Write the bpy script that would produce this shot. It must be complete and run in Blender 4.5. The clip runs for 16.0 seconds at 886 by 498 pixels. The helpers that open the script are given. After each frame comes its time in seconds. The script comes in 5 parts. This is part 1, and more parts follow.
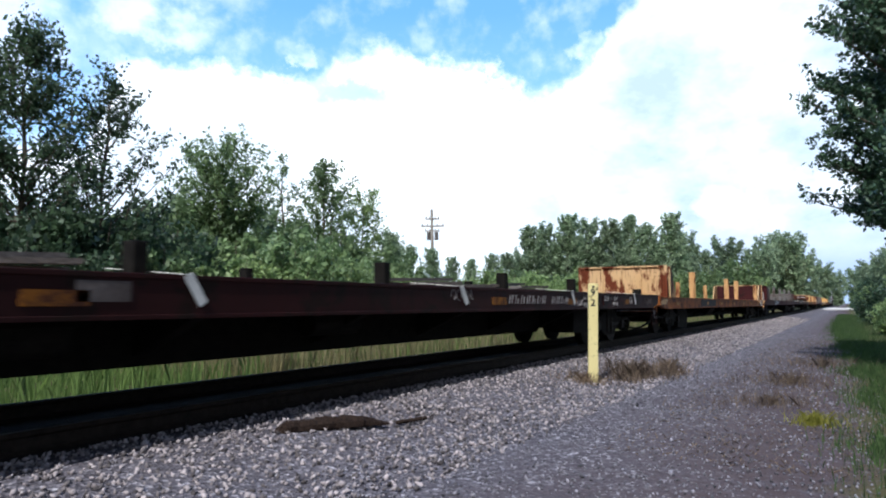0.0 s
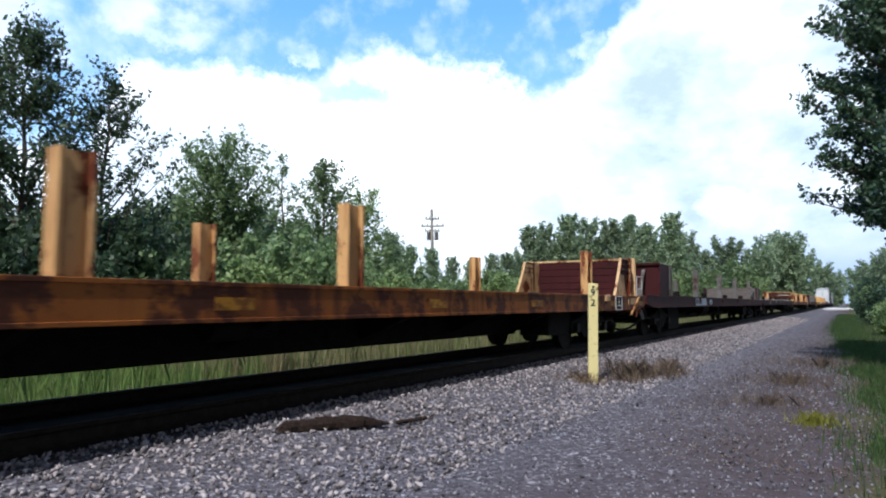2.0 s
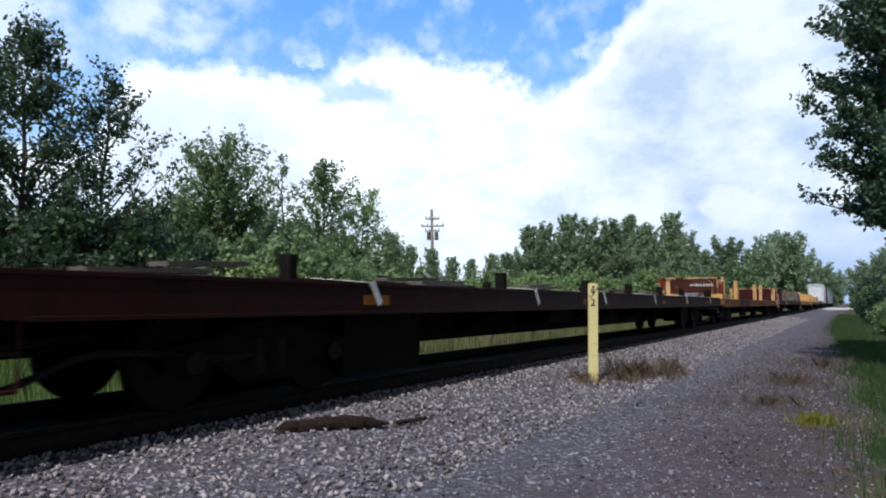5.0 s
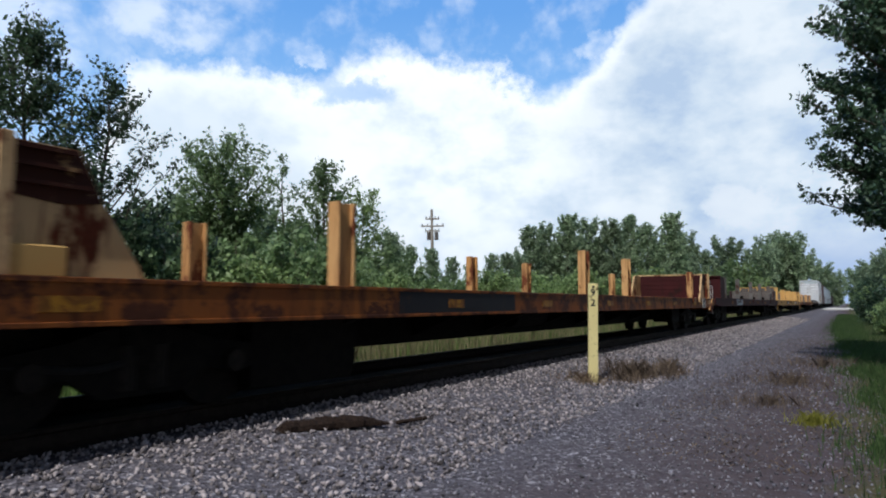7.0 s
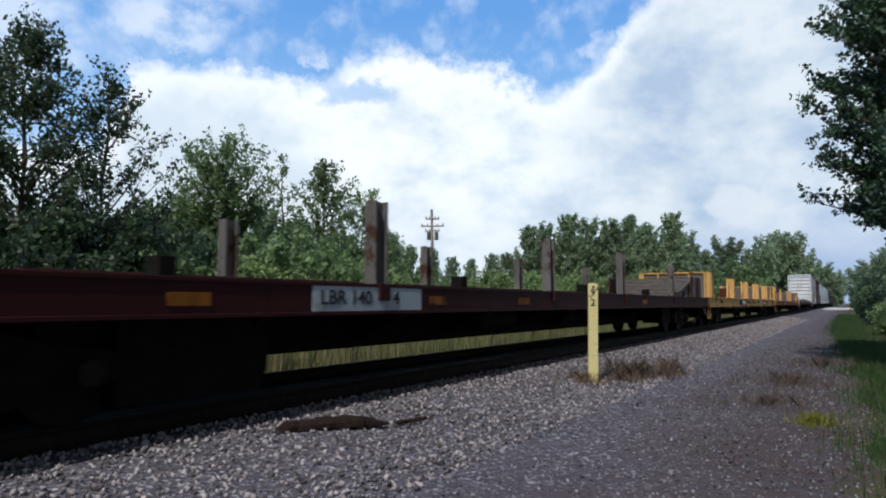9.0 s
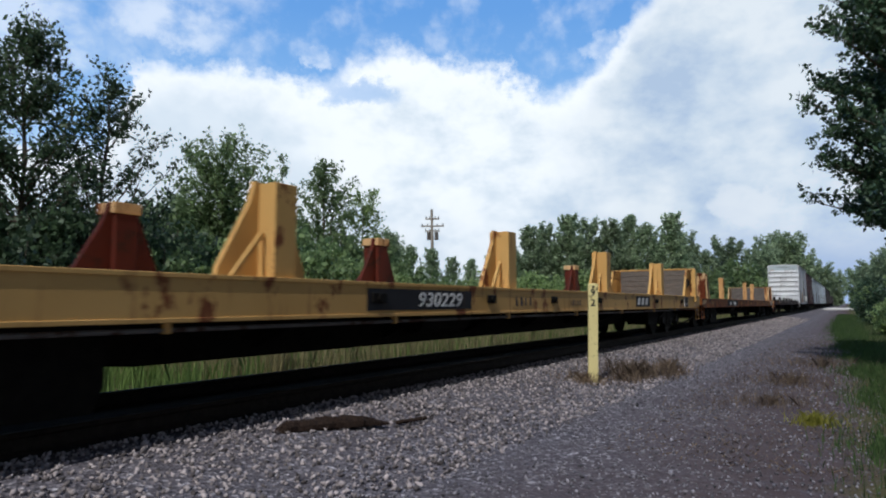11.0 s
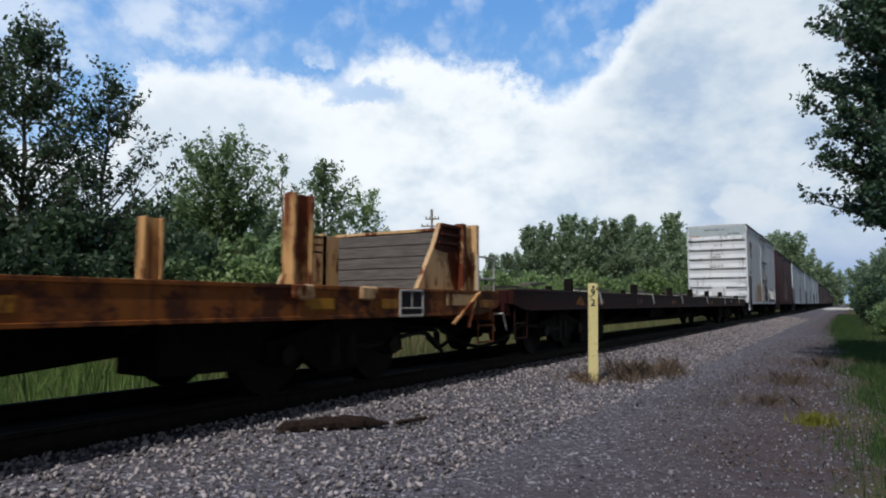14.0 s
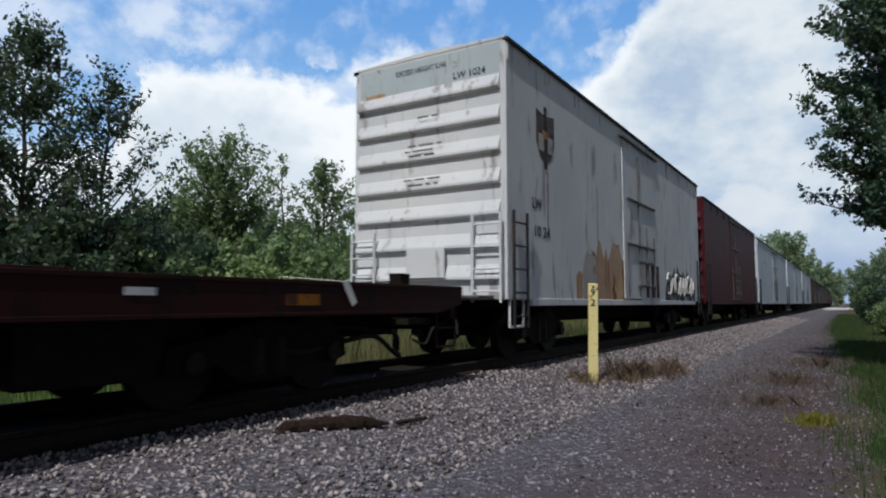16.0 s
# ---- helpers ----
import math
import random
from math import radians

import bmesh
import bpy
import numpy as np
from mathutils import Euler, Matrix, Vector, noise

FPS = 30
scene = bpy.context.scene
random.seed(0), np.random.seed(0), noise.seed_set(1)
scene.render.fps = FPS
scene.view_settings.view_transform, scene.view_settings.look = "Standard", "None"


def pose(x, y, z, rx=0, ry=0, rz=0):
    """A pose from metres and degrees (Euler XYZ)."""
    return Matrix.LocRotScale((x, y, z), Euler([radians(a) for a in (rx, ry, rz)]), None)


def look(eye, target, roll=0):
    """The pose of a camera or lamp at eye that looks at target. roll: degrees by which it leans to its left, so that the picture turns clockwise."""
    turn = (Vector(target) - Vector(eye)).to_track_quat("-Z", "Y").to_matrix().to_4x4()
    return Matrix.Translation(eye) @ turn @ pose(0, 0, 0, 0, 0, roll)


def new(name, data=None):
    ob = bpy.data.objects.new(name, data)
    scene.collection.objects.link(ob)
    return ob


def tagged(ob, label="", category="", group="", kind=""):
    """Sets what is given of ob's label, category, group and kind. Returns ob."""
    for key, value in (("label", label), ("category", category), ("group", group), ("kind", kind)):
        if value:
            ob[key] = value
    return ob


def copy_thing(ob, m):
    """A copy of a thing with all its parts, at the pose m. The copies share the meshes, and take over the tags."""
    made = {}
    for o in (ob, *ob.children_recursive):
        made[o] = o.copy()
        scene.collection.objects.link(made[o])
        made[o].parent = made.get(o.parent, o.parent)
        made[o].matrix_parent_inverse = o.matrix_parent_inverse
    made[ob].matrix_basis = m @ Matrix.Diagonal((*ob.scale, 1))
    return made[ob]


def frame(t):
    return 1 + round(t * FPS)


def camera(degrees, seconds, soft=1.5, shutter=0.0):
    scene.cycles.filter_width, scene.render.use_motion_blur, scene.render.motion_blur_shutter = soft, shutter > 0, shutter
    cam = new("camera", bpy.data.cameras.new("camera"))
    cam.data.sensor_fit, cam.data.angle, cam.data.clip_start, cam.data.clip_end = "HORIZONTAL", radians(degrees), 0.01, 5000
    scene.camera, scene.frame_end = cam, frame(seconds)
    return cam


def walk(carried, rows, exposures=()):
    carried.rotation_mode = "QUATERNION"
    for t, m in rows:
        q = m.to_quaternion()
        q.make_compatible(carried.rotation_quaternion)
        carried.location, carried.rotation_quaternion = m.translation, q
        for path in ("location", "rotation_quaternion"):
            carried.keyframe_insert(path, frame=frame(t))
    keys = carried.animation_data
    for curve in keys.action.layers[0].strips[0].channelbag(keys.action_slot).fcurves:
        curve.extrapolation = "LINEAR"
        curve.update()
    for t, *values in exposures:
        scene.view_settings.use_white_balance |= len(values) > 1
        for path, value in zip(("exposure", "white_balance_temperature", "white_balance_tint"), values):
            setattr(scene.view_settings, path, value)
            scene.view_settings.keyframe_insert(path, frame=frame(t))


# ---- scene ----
# World: x across the track (train at negative x), y along the track, z up; rail top at RAIL.
RAIL, TRACK_X, SPEED = 0.31, -5.95, 14.4
EYE = (0.0, 0.0, 1.25)
cam = camera(69.0, 16.0, soft=2.0, shutter=0.11)
AZ, EL = radians(32.02), radians(4.81)
AIM = (EYE[0] - math.sin(AZ) * math.cos(EL) * 10, EYE[1] + math.cos(AZ) * math.cos(EL) * 10, EYE[2] + math.sin(EL) * 10)
walk(cam, [(0.0, look(EYE, AIM)), (16.0, look(EYE, AIM))],
     exposures=[(0.0, 0.2, 5950, 9), (2.0, 0.12, 5980, 9), (4.0, -0.06, 6000, 9), (6.3, -0.34, 6100, 8), (9.0, -0.44, 6150, 8), (13.0, -0.52, 6200, 8), (16.0, -0.52, 6350, 8)])

# ---- world and sun ----
SUN_DIR = Vector((0.08, -0.62, 0.77)).normalized()
world = bpy.data.worlds.new("sky")
scene.world = world
world.use_nodes = True
_n, _l = world.node_tree.nodes, world.node_tree.links
_sky = _n.new("ShaderNodeTexSky")
_sky.sky_type, _sky.sun_disc = "NISHITA", False
_sky.sun_elevation = math.asin(SUN_DIR.z)
_sky.sun_rotation = math.atan2(SUN_DIR.x, SUN_DIR.y)
_sky.air_density, _sky.dust_density = 1.0, 2.0
_bg = _n["Background"]
_bg.inputs["Strength"].default_value = 0.045
_l.new(_sky.outputs["Color"], _bg.inputs["Color"])

sun_data = bpy.data.lights.new("sun", "SUN")
sun_data.energy, sun_data.angle, sun_data.color = 3.8, radians(0.6), (1.0, 0.97, 0.93)
sun = new("sun", sun_data)
sun.matrix_world = look((0, 0, 60), Vector((0, 0, 60)) - SUN_DIR)


# ---- materials ----
def nodes_of(name):
    m = bpy.data.materials.new(name)
    m.use_nodes = True
    return m, m.node_tree.nodes, m.node_tree.links, m.node_tree.nodes["Principled BSDF"]


def noise_node(n, l, co, scale, detail=4.0, rough=0.6, stretch=None):
    t = n.new("ShaderNodeTexNoise")
    t.inputs["Scale"].default_value, t.inputs["Detail"].default_value, t.inputs["Roughness"].default_value = scale, detail, rough
    if stretch:
        mp = n.new("ShaderNodeMapping")
        mp.inputs["Scale"].default_value = stretch
        l.new(co, mp.inputs["Vector"])
        co = mp.outputs["Vector"]
    l.new(co, t.inputs["Vector"])
    return t.outputs["Fac"]


def ramp_node(n, l, fac, stops):
    r = n.new("ShaderNodeValToRGB")
    e = r.color_ramp.elements
    while len(e) < len(stops):
        e.new(0.5)
    for el, (p, c) in zip(e, stops):
        el.position, el.color = p, (*c, 1.0) if len(c) == 3 else c
    l.new(fac, r.inputs["Fac"])
    return r.outputs["Color"]


def mix_node(n, l, fac, a, b, mode="MIX"):
    m = n.new("ShaderNodeMix")
    m.data_type, m.blend_type = "RGBA", mode
    for sock, v in ((m.inputs[0], fac), (m.inputs[6], a), (m.inputs[7], b)):
        if isinstance(v, bpy.types.NodeSocket):
            l.new(v, sock)
        elif isinstance(v, (int, float)):
            sock.default_value = v
        else:
            sock.default_value = (*v, 1.0)
    return m.outputs[2]


def bump_node(n, l, bsdf, height, strength, distance):
    b = n.new("ShaderNodeBump")
    b.inputs["Strength"].default_value, b.inputs["Distance"].default_value = strength, distance
    l.new(height, b.inputs["Height"])
    l.new(b.outputs["Normal"], bsdf.inputs["Normal"])


def painted_metal(name, paint, paint2, rust, rust_amount, rough=0.65, scale=1.3, streak=2.2, run=None):
    """Faded paint over steel, with rust patches and streaks that run down."""
    m, n, l, b = nodes_of(name)
    co = n.new("ShaderNodeTexCoord").outputs["Object"]
    patches = noise_node(n, l, co, scale, 9.0, 0.66 if run else 0.76, run)
    streaks = noise_node(n, l, co, streak, 5.0, 0.65, (2.5, 2.5, 0.25))
    fade = noise_node(n, l, co, 0.5, 3.0)
    fine = noise_node(n, l, co, 22.0, 3.0)
    base = mix_node(n, l, ramp_node(n, l, fade, [(0.35, (0, 0, 0)), (0.65, (1, 1, 1))]), paint, paint2)
    edge = 0.62 - 0.24 * rust_amount
    f1 = ramp_node(n, l, patches, [(edge, (0, 0, 0)), (edge + 0.05, (1, 1, 1))])
    f2 = ramp_node(n, l, streaks, [(edge + 0.02, (0, 0, 0)), (edge + 0.16, (0.85, 0.85, 0.85))])
    f = mix_node(n, l, 1.0, f1, f2, "LIGHTEN")
    rusty = mix_node(n, l, fine, tuple(c * 0.6 for c in rust), tuple(min(1, c * 1.5) for c in rust))
    l.new(mix_node(n, l, f, base, rusty), b.inputs["Base Color"])
    b.inputs["Roughness"].default_value = rough
    b.inputs["Specular IOR Level"].default_value = 0.15
    bump_node(n, l, b, patches, 0.35, 0.02)
    return m


def grainy(name, a, c, scale, rough=0.9, bump=0.4, dist=0.02, detail=6.0, stretch=None, coarse=None):
    m, n, l, b = nodes_of(name)
    co = n.new("ShaderNodeTexCoord").outputs["Object"]
    fac = noise_node(n, l, co, scale, detail, 0.65, stretch)
    col = ramp_node(n, l, fac, [(0.32, a), (0.68, c)])
    if coarse:
        big = noise_node(n, l, co, coarse[0], 4.0)
        col = mix_node(n, l, ramp_node(n, l, big, [(0.42, (0, 0, 0)), (0.62, (1, 1, 1))]), col, coarse[1], "MIX") if len(coarse) < 3 else mix_node(
            n, l, mix_node(n, l, 1.0, ramp_node(n, l, big, [(0.40, (0, 0, 0)), (0.66, (1, 1, 1))]), (coarse[2],) * 3, "MULTIPLY"), col, coarse[1])
    l.new(col, b.inputs["Base Color"])
    b.inputs["Roughness"].default_value = rough
    b.inputs["Specular IOR Level"].default_value = 0.12
    bump_node(n, l, b, fac, bump, dist)
    return m


def leafy(name, dark, light, gloss=0.5, through_light=0.45):
    """Leaves: tint varies by leaf, with light through them."""
    m, n, l, b = nodes_of(name)
    geo = n.new("ShaderNodeNewGeometry")
    col = ramp_node(n, l, geo.outputs["Random Per Island"], [(0.0, dark), (0.75, light), (1.0, tuple(c * 1.35 for c in light))])
    obj = n.new("ShaderNodeObjectInfo")
    hsv = n.new("ShaderNodeHueSaturation")
    mr = n.new("ShaderNodeMapRange")
    mr.inputs["To Min"].default_value, mr.inputs["To Max"].default_value = 0.8, 1.2
    l.new(obj.outputs["Random"], mr.inputs["Value"])
    l.new(mr.outputs["Result"], hsv.inputs["Value"])
    l.new(col, hsv.inputs["Color"])
    l.new(hsv.outputs["Color"], b.inputs["Base Color"])
    b.inputs["Roughness"].default_value = gloss
    tr = n.new("ShaderNodeBsdfTranslucent")
    l.new(hsv.outputs["Color"], tr.inputs["Color"])
    mx = n.new("ShaderNodeMixShader")
    mx.inputs[0].default_value = through_light
    l.new(b.outputs[0], mx.inputs[1])
    l.new(tr.outputs[0], mx.inputs[2])
    l.new(mx.outputs[0], n["Material Output"].inputs["Surface"])
    return m


M_RUSTPAINT = painted_metal("weathered_orange_paint", (0.35, 0.122, 0.026), (0.25, 0.074, 0.020), (0.085, 0.030, 0.016), 0.55)
M_CREAM = painted_metal("flaking_cream_paint", (0.68, 0.46, 0.25), (0.60, 0.38, 0.18), (0.125, 0.030, 0.012), 0.42, scale=1.7, streak=6.0, run=(1.5, 1.5, 0.6))
M_RUSTED = painted_metal("dark_rusted_steel", (0.075, 0.022, 0.014), (0.045, 0.015, 0.010), (0.30, 0.17, 0.08), 0.12, scale=3.0)
M_REDRUST = painted_metal("deep_red_rust", (0.115, 0.022, 0.014), (0.075, 0.018, 0.012), (0.05, 0.018, 0.012), 0.4, scale=2.5)
M_STAKE = painted_metal("rusty_stake_paint", (0.68, 0.41, 0.18), (0.56, 0.29, 0.11), (0.15, 0.042, 0.02), 0.48, scale=2.2, run=(1.5, 1.5, 0.5))
M_DARKRED = painted_metal("dull_maroon_paint", (0.056, 0.012, 0.013), (0.040, 0.010, 0.011), (0.025, 0.009, 0.008), 0.35)
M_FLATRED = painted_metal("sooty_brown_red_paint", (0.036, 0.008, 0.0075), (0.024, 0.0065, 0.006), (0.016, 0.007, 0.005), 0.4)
M_GREY = painted_metal("weathered_grey_steel", (0.17, 0.16, 0.155), (0.10, 0.095, 0.09), (0.06, 0.03, 0.02), 0.35, scale=2.0)
M_YELLOW = painted_metal("faded_yellow_paint", (0.66, 0.41, 0.15), (0.56, 0.33, 0.11), (0.20, 0.07, 0.03), 0.20, scale=1.8, streak=3.5, run=(1.2, 1.2, 0.7))
M_SIGNAL = painted_metal("yellow_reflector_paint", (0.52, 0.25, 0.025), (0.42, 0.19, 0.025), (0.2, 0.08, 0.02), 0.55, 0.5, 5.0)
M_OLDSIGNAL = painted_metal("worn_orange_paint", (0.36, 0.14, 0.015), (0.24, 0.09, 0.015), (0.08, 0.03, 0.015), 0.5)
M_BARE = painted_metal("pale_bare_steel", (0.52, 0.50, 0.48), (0.40, 0.38, 0.36), (0.2, 0.12, 0.08), 0.25)
M_WHITE = painted_metal("dirty_white_paint", (0.74, 0.75, 0.77), (0.64, 0.66, 0.70), (0.36, 0.34, 0.35), 0.20, scale=1.6, streak=3.0, run=(1.6, 1.6, 0.35))
M_MAROON = painted_metal("deep_maroon_boxcar_paint", (0.085, 0.012, 0.018), (0.065, 0.010, 0.014), (0.04, 0.012, 0.010), 0.3)
M_PALE = painted_metal("pale_blue_white_paint", (0.60, 0.66, 0.72), (0.52, 0.58, 0.64), (0.25, 0.24, 0.24), 0.15)
M_PANEL = painted_metal("white_sign_paint", (0.52, 0.60, 0.64), (0.45, 0.52, 0.56), (0.25, 0.22, 0.2), 0.2)
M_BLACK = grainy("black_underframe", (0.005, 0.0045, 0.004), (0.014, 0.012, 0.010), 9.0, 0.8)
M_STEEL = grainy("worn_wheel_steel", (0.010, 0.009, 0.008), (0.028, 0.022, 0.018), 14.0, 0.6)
M_RAILTOP = grainy("rail_steel", (0.022, 0.016, 0.013), (0.05, 0.035, 0.027), 12.0, 0.6)
M_RUBBER = grainy("black_rubber", (0.012, 0.012, 0.012), (0.03, 0.03, 0.03), 20.0, 0.6)
M_STRAP = grainy("white_webbing", (0.78, 0.77, 0.72), (0.88, 0.87, 0.83), 30.0, 0.8)
M_PLANK = grainy("grey_weathered_planks", (0.085, 0.075, 0.07), (0.20, 0.18, 0.17), 3.0, 0.9, stretch=(1, 6, 14))
M_DECK = grainy("worn_deck_planks", (0.14, 0.09, 0.055), (0.30, 0.21, 0.14), 4.0, 0.9)
M_SLEEPER = grainy("creosoted_sleeper", (0.018, 0.014, 0.012), (0.05, 0.042, 0.035), 8.0, 0.9, stretch=(1, 6, 6))
M_LETTER_W = grainy("white_lettering", (0.55, 0.56, 0.56), (0.78, 0.78, 0.76), 6.0, 0.7)
M_LETTER_K = grainy("black_lettering", (0.02, 0.02, 0.022), (0.06, 0.06, 0.06), 6.0, 0.7)
M_LETTER_P = grainy("worn_pale_lettering", (0.14, 0.12, 0.12), (0.46, 0.43, 0.42), 9.0, 0.8)
M_LETTER_G = grainy("faded_grey_lettering", (0.07, 0.055, 0.05), (0.17, 0.145, 0.135), 5.0, 0.8)
M_BLACKPAINT = painted_metal("black_patch_paint", (0.022, 0.022, 0.026), (0.03, 0.03, 0.034), (0.06, 0.035, 0.025), 0.2)
M_POST = painted_metal("yellow_marker_paint", (0.82, 0.71, 0.34), (0.74, 0.62, 0.28), (0.16, 0.12, 0.06), 0.2, scale=6.0)
M_BARK = grainy("grey_brown_bark", (0.06, 0.05, 0.04), (0.17, 0.14, 0.11), 10.0, 0.95, stretch=(1, 1, 0.2))
M_LOG = grainy("rotten_wood", (0.010, 0.007, 0.006), (0.050, 0.032, 0.024), 12.0, 0.95, 0.8, 0.02, stretch=(6, 1, 6))
M_POLE = grainy("weathered_pole_wood", (0.26, 0.23, 0.20), (0.40, 0.36, 0.32), 5.0, 0.9, stretch=(4, 4, 0.3))
M_LEAF_DARK = leafy("dark_poplar_leaves", (0.034, 0.064, 0.030), (0.085, 0.135, 0.070))
# Shade on the right-hand poplars and verge shrubs is put into darker leaves.
M_LEAF_SHADE = leafy("shaded_leaves", (0.022, 0.050, 0.026), (0.060, 0.110, 0.055), 0.5, 0.25)
M_LEAF = leafy("poplar_leaves", (0.105, 0.165, 0.062), (0.235, 0.325, 0.145))
M_LEAF_LIGHT = leafy("light_green_leaves", (0.155, 0.230, 0.075), (0.300, 0.395, 0.155))
# Distance haze is painted into these paler, greyer greens.
M_LEAF_HAZED = leafy("haze_pale_leaves", (0.185, 0.255, 0.150), (0.315, 0.400, 0.245), 0.7)
M_GRASS = leafy("green_grass", (0.080, 0.135, 0.024), (0.185, 0.265, 0.065), 0.7)
M_GRASS_VERGE = leafy("deep_green_grass", (0.030, 0.065, 0.016), (0.085, 0.140, 0.040), 0.7)
M_GRASS_DRY = leafy("straw_grass", (0.20, 0.17, 0.07), (0.36, 0.31, 0.15), 0.8)
M_WEED_BROWN = leafy("withered_weed", (0.11, 0.075, 0.055), (0.27, 0.195, 0.13), 0.9)
M_WEED_YELLOW = leafy("yellow_weed", (0.26, 0.25, 0.03), (0.42, 0.40, 0.06), 0.8)
M_STONE = leafy("ballast_stone", (0.040, 0.033, 0.033), (0.37, 0.32, 0.315), 0.9, 0.0)
M_GRAVEL = leafy("grey_gravel", (0.045, 0.042, 0.047), (0.33, 0.31, 0.34), 0.9, 0.0)
M_PEEL = painted_metal("tan_primer_and_rust", (0.52, 0.38, 0.26), (0.46, 0.29, 0.17), (0.20, 0.08, 0.04), 0.36, scale=1.8, run=(1.4, 1.4, 0.5))
M_SPRAY = painted_metal("black_and_grey_spray_paint", (0.45, 0.46, 0.50), (0.35, 0.36, 0.40), (0.03, 0.03, 0.035), 0.85, scale=2.2)
M_CONCRETE = grainy("pale_concrete", (0.55, 0.53, 0.50), (0.70, 0.68, 0.64), 2.0, 0.9)


def ground_material():
    """Grey gravel by the camera, pale broken ballast along the track, soil and grass beyond, dry brown edge by the verge."""
    m, n, l, b = nodes_of("gravel_and_soil")
    co = n.new("ShaderNodeTexCoord").outputs["Object"]
    vor = n.new("ShaderNodeTexVoronoi")
    vor.inputs["Scale"].default_value = 34.0
    l.new(co, vor.inputs["Vector"])
    fine = noise_node(n, l, co, 60.0, 3.0, 0.7)
    patch = noise_node(n, l, co, 0.9, 5.0, 0.6)
    sep = n.new("ShaderNodeSeparateXYZ")
    l.new(co, sep.inputs[0])
    cell = n.new("ShaderNodeSeparateColor")
    l.new(vor.outputs["Color"], cell.inputs[0])
    grey = ramp_node(n, l, cell.outputs[0], [(0.0, (0.048, 0.044, 0.050)), (0.7, (0.155, 0.142, 0.160)), (0.92, (0.26, 0.24, 0.265)), (1.0, (0.60, 0.57, 0.60))])
    grey = mix_node(n, l, ramp_node(n, l, patch, [(0.35, (0, 0, 0)), (0.7, (0.7, 0.7, 0.7))]), grey, (0.115, 0.102, 0.115))
    soil = mix_node(n, l, fine, (0.06, 0.05, 0.025), (0.13, 0.12, 0.05))
    wob = n.new("ShaderNodeMath")
    wob.operation = "MULTIPLY_ADD"
    l.new(patch, wob.inputs[0])
    wob.inputs[1].default_value = 1.6
    l.new(sep.outputs[0], wob.inputs[2])
    right = n.new("ShaderNodeMapRange")
    right.inputs["From Min"].default_value, right.inputs["From Max"].default_value = 0.6, 1.1
    l.new(wob.outputs[0], right.inputs["Value"])
    left = n.new("ShaderNodeMapRange")
    left.inputs["From Min"].default_value, left.inputs["From Max"].default_value = -7.6, -8.4
    l.new(wob.outputs[0], left.inputs["Value"])
    litter = n.new("ShaderNodeMapRange")
    litter.inputs["From Min"].default_value, litter.inputs["From Max"].default_value = -1.7, 0.1
    l.new(wob.outputs[0], litter.inputs["Value"])
    leafy_bits = noise_node(n, l, co, 5.0, 8.0, 0.75)
    lf = mix_node(n, l, 1.0, litter.outputs["Result"], ramp_node(n, l, leafy_bits, [(0.28, (0, 0, 0)), (0.50, (1, 1, 1))]), "MULTIPLY")
    grey = mix_node(n, l, lf, grey, mix_node(n, l, fine, (0.055, 0.041, 0.043), (0.135, 0.102, 0.104)))
    c = mix_node(n, l, right.outputs["Result"], grey, soil)
    c = mix_node(n, l, left.outputs["Result"], c, soil)
    # shade under the train is painted in: darker stone between the rails
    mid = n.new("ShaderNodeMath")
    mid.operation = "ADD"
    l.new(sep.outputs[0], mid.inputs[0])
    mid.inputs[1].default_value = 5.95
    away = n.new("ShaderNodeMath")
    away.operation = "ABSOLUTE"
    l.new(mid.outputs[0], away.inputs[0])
    train_shade = n.new("ShaderNodeMapRange")
    train_shade.inputs["From Min"].default_value, train_shade.inputs["From Max"].default_value = 1.35, 0.95
    l.new(away.outputs[0], train_shade.inputs["Value"])
    c = mix_node(n, l, train_shade.outputs["Result"], c, mix_node(n, l, fine, (0.014, 0.012, 0.010), (0.04, 0.034, 0.03)))
    l.new(c, b.inputs["Base Color"])
    b.inputs["Roughness"].default_value = 0.95
    b.inputs["Specular IOR Level"].default_value = 0.1
    bump_node(n, l, b, vor.outputs["Distance"], 0.9, 0.02)
    return m


M_GROUND = ground_material()


# ---- mesh helpers ----
def part(name, bm, material, parent=None, label="", smooth=False):
    me = bpy.data.meshes.new(name)
    bm.to_mesh(me)
    bm.free()
    me.materials.append(material)
    if smooth:
        for p in me.polygons:
            p.use_smooth = True
    ob = new(name, me)
    if parent is not None:
        ob.parent = parent
    if label:
        ob["label"] = label
    return ob


def box(bm, x0, x1, y0, y1, z0, z1, bevel=0.0):
    r = bmesh.ops.create_cube(bm, size=1.0)
    bmesh.ops.transform(bm, matrix=Matrix.Translation(((x0 + x1) / 2, (y0 + y1) / 2, (z0 + z1) / 2)) @ Matrix.Diagonal((x1 - x0, y1 - y0, z1 - z0, 1)), verts=r["verts"])
    if bevel:
        es = list({e for v in r["verts"] for e in v.link_edges})
        bmesh.ops.bevel(bm, geom=es, offset=bevel, segments=1, affect="EDGES")
    return bm


def boxed(*dims, bevel=0.006):
    return box(bmesh.new(), *dims, bevel=bevel)


